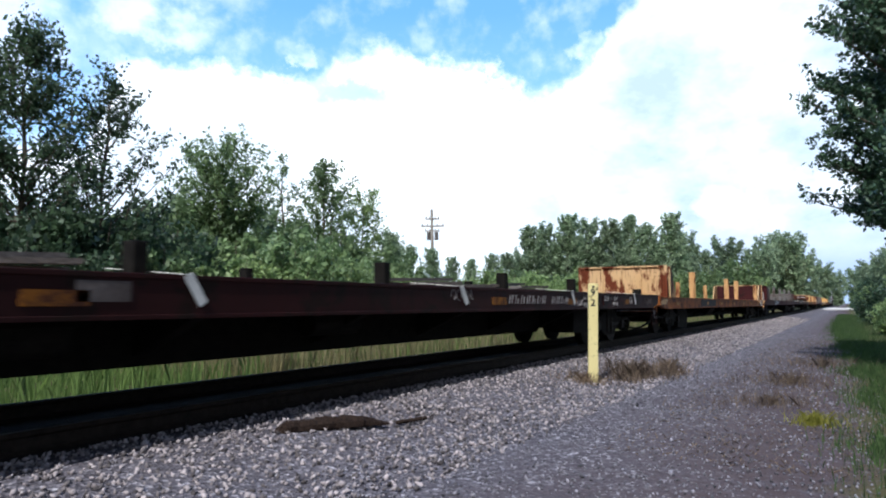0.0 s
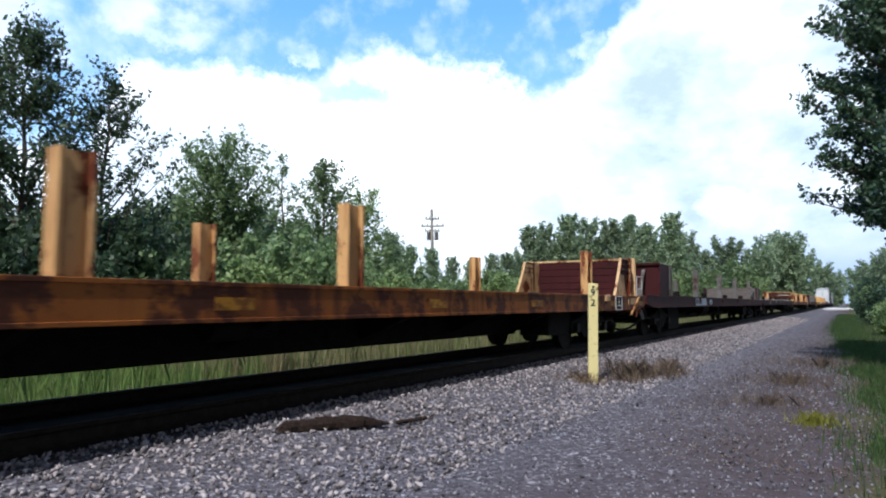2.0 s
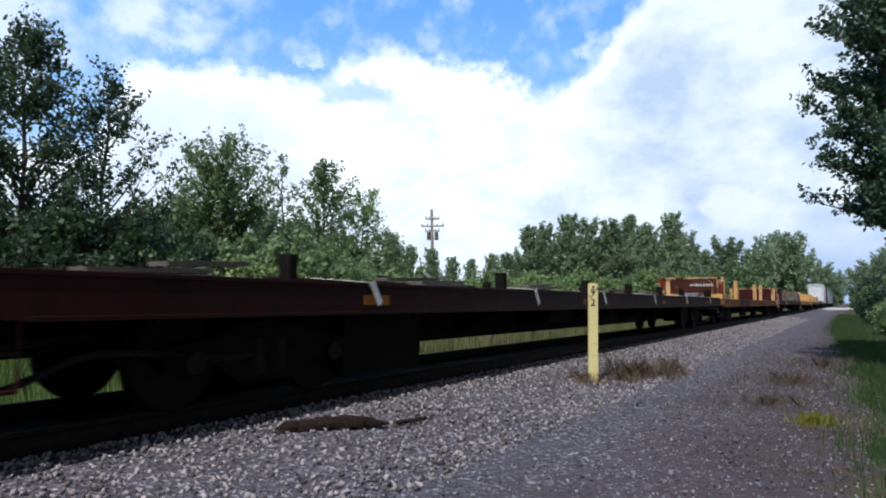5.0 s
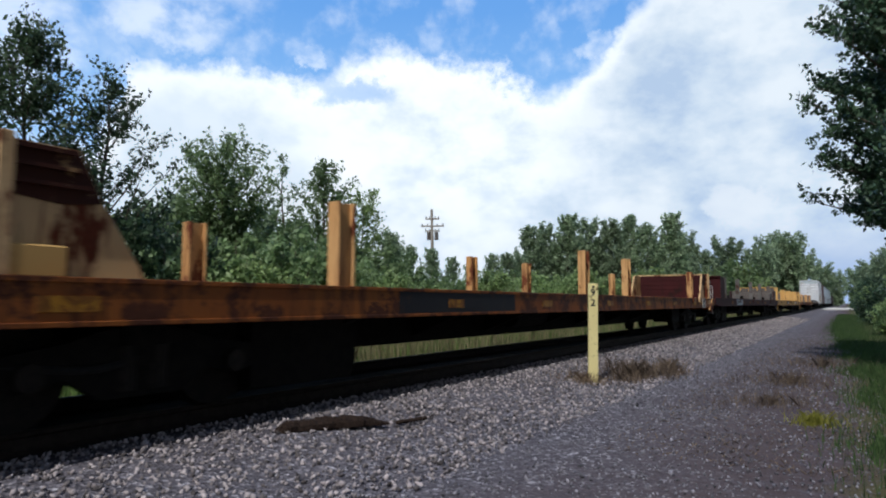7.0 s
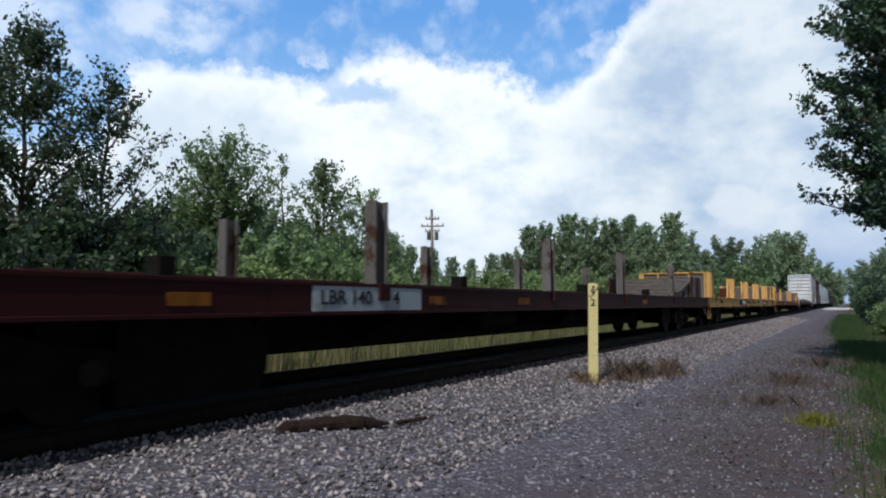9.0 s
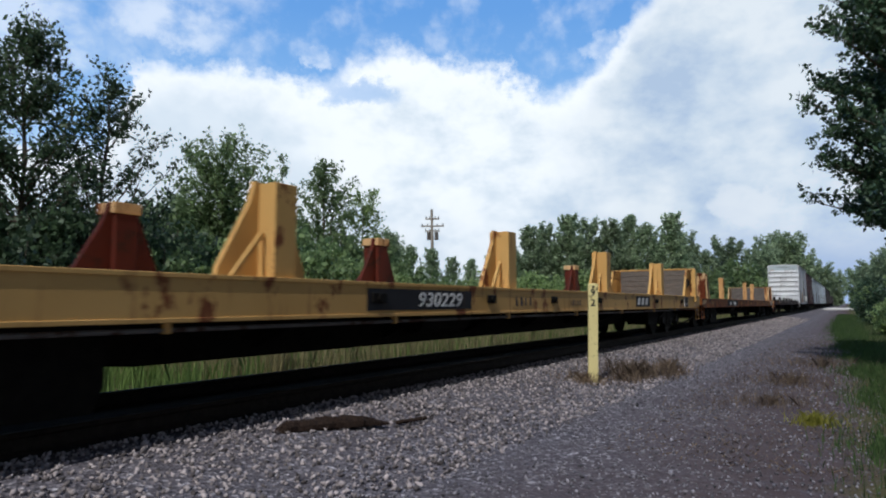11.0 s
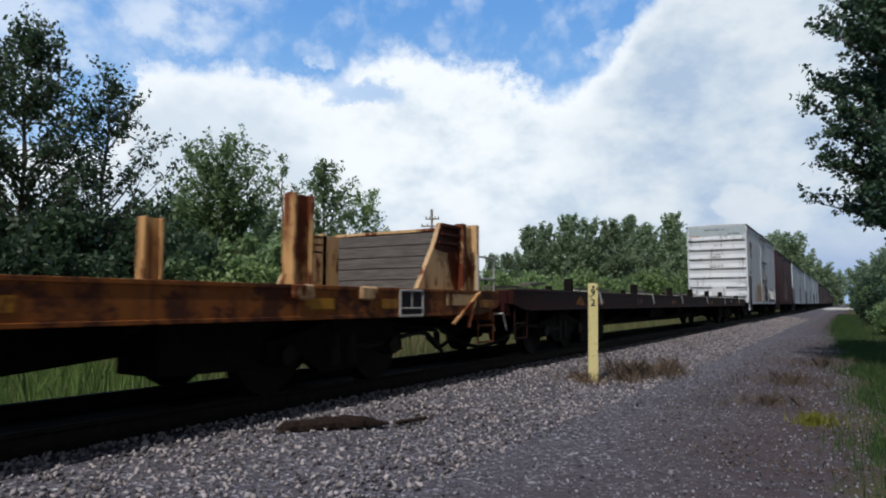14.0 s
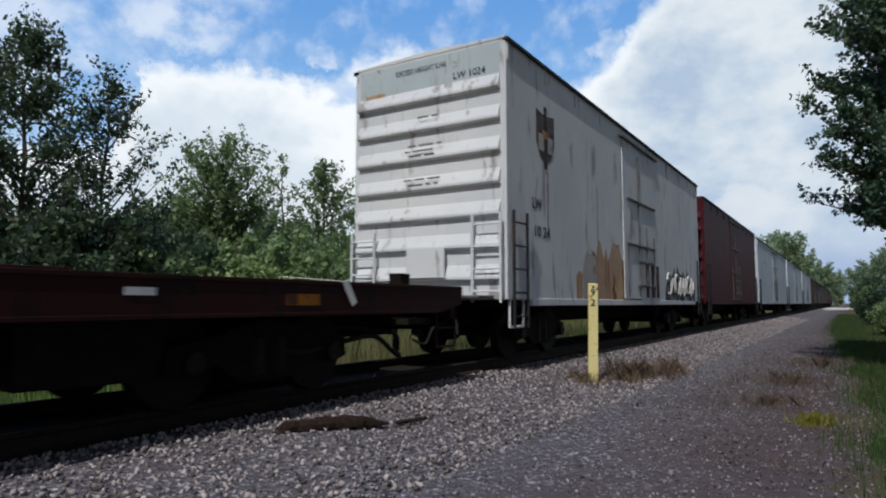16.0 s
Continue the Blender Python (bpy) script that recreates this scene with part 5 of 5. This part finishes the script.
    truck(car, 2.3)
    truck(car, L - 2.3)
    return car


GROUP = "cars of the freight train"
things = []   # (thing, start along the train at 0 s)


def add(car, start, label, category):
    tagged(car, label, category, GROUP)
    things.append((car, start))
    return car


car_0 = add(load_flat_car(), -8.85, "sooty brown-red flat car with white tie-down straps", "flat car")
car_3 = add(copy_thing(car_0, pose(0, 0, 0)), 73.5, "sooty brown-red flat car with straps and black deck blocks", "flat car")
car_8 = add(copy_thing(car_0, pose(0, 0, 0)), 210.8, "sooty brown-red flat car coupled before a white boxcar", "flat car")
car_1 = add(stake_car(M_DARKRED), 18.6, "rusty orange bulkhead flat car with flaking cream bulkheads", "flat car")
car_4 = add(copy_thing(car_1, pose(0, 0, 0)), 100.95, "rust-streaked orange bulkhead flat car with few stakes", "flat car")
car_7 = add(stake_car(M_PLANK), 183.1, "rusty orange bulkhead flat car with black number patch", "flat car")
car_2 = add(grey_stake_car(), 46.05, "dull maroon bulkhead flat car with grey steel stakes", "flat car")
car_5 = add(copy_thing(car_2, pose(0, 0, 0)), 128.4, "dull maroon bulkhead flat car with weathered grey stakes", "flat car")
car_6 = add(buttress_car(), 155.55, "yellow bulkhead flat car with buttressed yellow posts", "flat car")


def slanted_bars(car, y0, y1, z0, z1, n, material, name="lettering_bar", x=1.507, lean=0.06, gaps=()):
    """Trade lettering as a row of plain slanting bars, two to a letter."""
    w = (y1 - y0) / n
    for i in range(n):
        if i in gaps:
            continue
        a = y0 + w * i
        for k, (b, c, top) in enumerate(((0.10, 0.23, 1.0), (0.52, 0.65, (1.0, 0.6, 0.8)[i % 3]))):
            zt = z0 + (z1 - z0) * top
            q = lean * top
            part(name, prism(bmesh.new(), [(a + w * b, z0), (a + w * c, z0), (a + w * c + q, zt), (a + w * b + q, zt)], "x", x, x + 0.004), material, car)


def tag_paint(car, y0, y1, z0, z1, seed, strokes, material, label, r=0.007, x=1.5):
    """Spray-paint: loose looping strokes side by side."""
    rng = random.Random(seed)
    w = (y1 - y0) / strokes
    for i in range(strokes):
        c, zc, hh = y0 + w * (i + 0.5), (z0 + z1) / 2, (z1 - z0) / 2
        lean = rng.uniform(-0.2, 0.4)
        if rng.random() < 0.6:
            k = rng.choice((3, 4, 5))
            pts = [(x, c + w * (-0.45 + 0.9 * q / (k - 1)) + rng.uniform(-0.1, 0.1) * w, zc + hh * (1 if q % 2 else -1) * rng.uniform(0.45, 1.0)) for q in range(k)]
            part("graffiti", tube(pts, r, 5), material, car, label)
            continue
        a0, turns = rng.uniform(0, 6.28), rng.choice((0.6, 0.8, 1.1))
        pts = []
        for k in range(8):
            a = a0 + 6.28 * turns * k / 7
            zz = hh * math.sin(a) * rng.uniform(0.7, 1.0)
            pts.append((x, c + 0.55 * w * math.cos(a) * rng.uniform(0.5, 1.0) + lean * zz * 0.5, zc + zz))
        part("graffiti", hose(pts, r), material, car, label)


def letter_cars():
    pale = "pale spray-paint strokes"
    slanted_bars(car_0, 17.85, 20.42, 0.93, 1.07, 12, M_LETTER_P, gaps=(7,))
    tag_paint(car_0, 16.15, 16.75, 0.97, 1.13, 1, 4, M_LETTER_P, pale)
    tag_paint(car_0, 20.55, 21.2, 0.88, 1.02, 2, 5, M_LETTER_P, pale)
    tag_paint(car_0, 21.2, 21.75, 1.0, 1.13, 3, 6, M_LETTER_P, pale, 0.008)
    tag_paint(car_0, 21.25, 21.68, 0.85, 0.96, 4, 5, M_LETTER_P, pale)
    tag_paint(car_0, 22.53, 22.84, 0.98, 1.12, 5, 3, M_LETTER_P, pale, 0.009)
    tag_paint(car_0, 23.16, 23.52, 1.0, 1.10, 6, 4, M_LETTER_P, pale)
    tag_paint(car_0, 23.16, 23.52, 0.87, 0.97, 7, 4, M_LETTER_P, pale)
    tag_paint(car_0, 24.45, 24.72, 0.92, 1.12, 8, 4, M_LETTER_P, pale)
    patch(car_0, 21.75, 21.97, 0.86, 1.12, M_REDRUST, "rust_patch", "orange rusted patch")
    bm = bmesh.new()
    for a, b, c, d in ((22.0, 22.46, 1.10, 1.125), (22.0, 22.46, 0.88, 0.905), (22.0, 22.03, 0.88, 1.125), (22.43, 22.46, 0.88, 1.125)):
        box(bm, 1.50, 1.525, a, b, c, d)
    part("placard_frame", bm, M_FLATRED, car_0, "brown steel placard frame")
    patch(car_0, 22.86, 23.06, 1.02, 1.07, M_LETTER_G)
    patch(car_0, 23.7, 24.1, 0.98, 1.07, M_DARKRED)
    lettering("R 99", 0.22, car_8, on_side(7.05, 0.90, 1.510), M_LETTER_G, "number", 0.1, 1.1)
    part("reflector", prism(bmesh.new(), [(2.75, 0.90), (3.25, 0.90), (3.0, 1.10)], "x", 1.500, 1.508), M_OLDSIGNAL, car_8, "worn orange triangle")
    part("tarpaulin", prism(bmesh.new(), [(24.6, 1.17), (25.95, 1.17), (25.95, 1.33), (25.6, 1.35), (25.0, 1.28), (24.6, 1.20)], "x", 0.3, 1.05), M_GREY, car_3, "grey sheeted low load on the deck")
    part("deck_block", boxed(1.08, 1.31, 25.98, 26.30, 1.16, 1.46), M_BLACK, car_3, "black steel container block")
    lettering("S", 0.30, car_3, on_side(21.8, 0.90, 1.510), M_LETTER_G, "graffiti", 0.1, 1.0)
    patch(car_0, 11.25, 11.65, 0.95, 1.10, M_LETTER_G)
    patch(car_8, 22.35, 22.6, 1.0, 1.06, M_LETTER_W)
    tag_paint(car_0, 25.75, 26.55, 0.90, 1.10, 9, 4, M_LETTER_G, "thin pale spray-paint scrawl", 0.006)
    patch(car_2, 6.42, 8.36, 0.86, 1.12, M_PANEL, "number_panel", "pale blue-white number panel")
    lettering("LBR 14011", 0.21, car_2, on_side(6.42, 0.93, 1.510), M_LETTER_K, "number", 0.0, 1.15)
    board = patch(car_2, 9.1, 9.55, 0.90, 1.08, M_PANEL)
    for a, b, c, d in ((9.16, 9.24, 0.95, 1.04), (9.30, 9.36, 0.93, 1.05), (9.40, 9.50, 0.98, 1.03)):
        part("lettering_bar", boxed(1.507, 1.510, a, b, c, d, bevel=0.0), M_LETTER_K, board)
    patch(car_5, 5.9, 7.8, 0.86, 1.12, M_PANEL, "number_panel", "pale blue-white number panel")
    lettering("LBR 140", 0.21, car_5, on_side(6.0, 0.93, 1.510), M_LETTER_K, "number", 0.0, 1.15)
    lettering("4", 0.21, car_5, on_side(7.22, 0.93, 1.510), M_LETTER_K, "number", 0.0, 1.15)
    for y in (4.3, 8.0, 10.6, 14.2, 18.0):
        patch(car_5, y, y + 0.4, 0.92, 1.03, M_OLDSIGNAL, "reflector", "worn orange reflector panel")
    bars(car_2, 19.5, 21.7, 0.92, 1.04, 7, M_LETTER_G)
    for c in (car_1, car_4):
        part("reflector", boxed(1.502, 1.509, 7.1, 7.5, 0.88, 0.99, bevel=0.0), M_SIGNAL, c, "faded yellow reflector panel")
    lettering("MTTX", 0.18, car_7, on_side(6.58, 0.87, 1.510), M_LETTER_W, "mark", 0.15, 0.95)
    lettering("941468", 0.18, car_7, on_side(7.83, 0.87, 1.510), M_LETTER_W, "number", 0.0, 1.02)
    tag_paint(car_6, 25.86, 26.42, 1.48, 1.80, 14, 4, M_LETTER_K, "black spray-paint scrawl", 0.010, 1.316)
    # the plate with a stencilled number, and the plinth, on one orange car's leading bulkhead
    plate = part("number_plate", boxed(-0.85, 1.13, 1.362, 1.368, 1.36, 2.0, bevel=0.0), M_RUSTED, car_4, "rust-darkened plate with worn white stencil")
    for k in range(9):
        a = 0.02 + 0.11 * k
        part("stencil_bar", boxed(a, a + (0.06, 0.045, 0.07)[k % 3], 1.358, 1.362, 1.70, 1.80, bevel=0.0), M_LETTER_W, plate)
    for k in range(6):
        a = 0.1 + 0.15 * k
        part("stencil_bar", boxed(a, a + 0.08, 1.358, 1.362, 1.87, 1.91, bevel=0.0), M_LETTER_G, plate)
    part("plinth", boxed(-1.33, 1.38, 1.16, 2.25, 1.117, 1.335, bevel=0.012), M_YELLOW, car_4, "fresh yellow steel plinth under the bulkhead")


letter_cars()

box_white = box_car(15.3, 5.24, 3.05, M_WHITE, M_WHITE, "dirty white tall boxcar with ribbed end and ladders")
box_maroon = box_car(15.6, 5.0, 3.05, M_MAROON, M_MAROON, "deep maroon boxcar with ribbed end", ribs=False)
box_pale = box_car(21.0, 4.9, 3.05, M_PALE, M_WHITE, "pale blue-white long boxcar", ribs=False)
box_dark = box_car(18.0, 4.7, 3.05, M_FLATRED, M_FLATRED, "dark brown boxcar far down the train", ribs=False)
for car, start in ((box_white, 239.35), (box_maroon, 255.9), (box_pale, 272.9), (box_dark, 341.0)):
    car["group"] = GROUP
    things.append((car, start))
for start in (295.2, 317.5):
    things.append((copy_thing(box_pale, pose(0, 0, 0)), start))
for k in range(7):
    things.append((copy_thing(box_dark, pose(0, 0, 0)), 360.3 + 19.3 * k))


def letter_boxcar():
    lettering("EXCESS HEIGHT CAR", 0.13, box_white, on_end(-0.62, -0.006, 4.90), M_LETTER_K, "warning", 0.0, 0.85)
    lettering("LW 1024", 0.17, box_white, on_end(0.55, -0.006, 4.645), M_LETTER_K, "number", 0.0, 0.95)
    lettering("LW", 0.26, box_white, on_side(0.95, 2.55, 1.529), M_LETTER_K, "number")
    lettering("10 24", 0.26, box_white, on_side(1.0, 2.08, 1.529), M_LETTER_K, "number", 0.0, 1.2)


letter_boxcar()


def boxcar_marks():
    """Peeled paint, spray paint and a shield emblem on the white boxcar."""
    rng = random.Random(3)

    def peel(name, y0, y1, z0, z1, material, label, x, step=0.16, jag=0.35):
        """A flaked patch whose upper edge breaks into upright fingers."""
        n = int((y1 - y0) / step)
        top = []
        for k in range(n + 1):
            env = min(1.0, 0.45 + 2.2 * min(k, n - k) / n)
            top.append((y0 + (y1 - y0) * k / n + rng.uniform(-0.03, 0.03), z0 + (z1 - z0) * env * rng.uniform(1 - jag, 1.0)))
        part(name, prism(bmesh.new(), [(y1, z0)] + list(reversed(top)) + [(y0, z0)], "x", x, x + 0.003), material, box_white, label)

    peel("peeled_paint", 3.0, 7.3, 0.93, 2.35, M_PEEL, "peeled patch of tan primer and rust", 1.524)
    peel("peeled_paint", 3.35, 4.2, 0.95, 2.2, M_BARE, "grey bare metal under flaked paint", 1.528, 0.12, 0.25)
    peel("peeled_paint", 5.2, 6.9, 0.95, 1.75, M_CREAM, "tan flaked paint with rust", 1.528, 0.14, 0.5)
    peel("peeled_paint", 6.6, 7.6, 0.93, 1.5, M_RUSTED, "dark rusted patch by the door", 1.531, 0.14, 0.5)
    peel("graffiti", 10.2, 14.4, 0.98, 2.15, M_SPRAY, "black and grey spray-paint tag", 1.524, 0.2, 0.4)
    peel("graffiti", 10.6, 12.2, 1.2, 1.9, M_BLACKPAINT, "black spray-paint fill", 1.528, 0.2, 0.6)
    peel("graffiti", 12.6, 14.0, 1.15, 1.8, M_BLACKPAINT, "black spray-paint fill", 1.528, 0.2, 0.6)
    tag_paint(box_white, 10.4, 14.2, 1.15, 1.85, 21, 7, M_LETTER_W, "white spray-paint outline", 0.03, 1.53)
    for y in (8.05, 8.55, 9.1):
        part("door_stain", boxed(1.548, 1.551, y, y + 0.30, 1.08, 1.95, bevel=0.0), M_RUSTED, box_white, "rusted stain on the door")
    part("emblem", prism(bmesh.new(), [(1.15, 4.32), (1.55, 4.25), (1.95, 4.32), (1.95, 3.75), (1.80, 3.50), (1.55, 3.36), (1.30, 3.50), (1.15, 3.75)], "x", 1.524, 1.529), M_LETTER_G, box_white, "faded grey shield emblem")
    part("emblem_band", prism(bmesh.new(), [(1.49, 4.42), (1.61, 4.42), (1.61, 3.30), (1.49, 3.30)], "x", 1.530, 1.533), M_LETTER_K, box_white)
    for a, b, c, d, mat in ((1.20, 1.46, 3.98, 4.22, M_PLANK), (1.64, 1.90, 3.98, 4.22, M_PLANK), (1.24, 1.46, 3.60, 3.90, M_BARE), (1.64, 1.86, 3.60, 3.90, M_BARE), (1.40, 1.70, 3.84, 3.98, M_SIGNAL)):
        part("emblem_field", boxed(1.534, 1.537, a, b, c, d, bevel=0.0), mat, box_white)
    for a, b, c in ((1.62, 2.1, 3.25), (4.3, 1.8, 3.4)):
        part("rust_run", boxed(1.524, 1.527, a, a + 0.03, b, c, bevel=0.0), M_LETTER_G, box_white, "thin dark run down the paint")
    bm = bmesh.new()
    for a in (0.12, 0.62):
        bar(bm, (1.50, a, 0.56), (1.50, a, 1.0), 0.02, 6)
    bar(bm, (1.50, 0.12, 0.57), (1.50, 0.62, 0.57), 0.02, 6)
    part("sill_step", bm, M_WHITE, box_white, "white sill step")
    part("rust_patch", boxed(-1.28, -0.85, -0.008, -0.004, 4.50, 4.66, bevel=0.0), M_PEEL, box_white, "reddish scuffed patch")
    part("end_plate", boxed(-1.42, 1.42, -0.004, -0.001, 4.44, 5.12, bevel=0.0), M_PANEL, box_white, "paler upper end panel")
    part("end_platform", boxed(-1.3, 1.3, -0.5, -0.02, 1.02, 1.06), M_GREY, box_white, "grey crossover platform")
    part("route_board", boxed(-0.30, 0.45, -0.13, -0.10, 1.35, 1.85), M_WHITE, box_white)
    for a, z, words in ((-0.10, 4.06, (0.22, 0.12)), (-0.30, 3.58, (0.16, 0.3, 0.1)), (-0.36, 3.49, (0.1, 0.4)), (-0.28, 3.41, (0.25, 0.2)), (-0.38, 3.00, (0.16, 0.2, 0.24)), (-0.30, 2.91, (0.3, 0.1, 0.08))):
        for w in words:
            part("stencil_bar", boxed(a, a + w, -0.090, -0.086, z, z + 0.028, bevel=0.0), M_LETTER_G, box_white)
            a += w + 0.06


boxcar_marks()


# ---- movement ----
def motions():
    for thing, start in things:
        walk(thing, [(t, pose(TRACK_X, start - SPEED * t, RAIL)) for t in range(0, 17)])
    walk(sky_dome, [(t, pose(0, 0, 0, 0, 0, -0.11 * t)) for t in (0, 4, 8, 12, 16)])


motions()
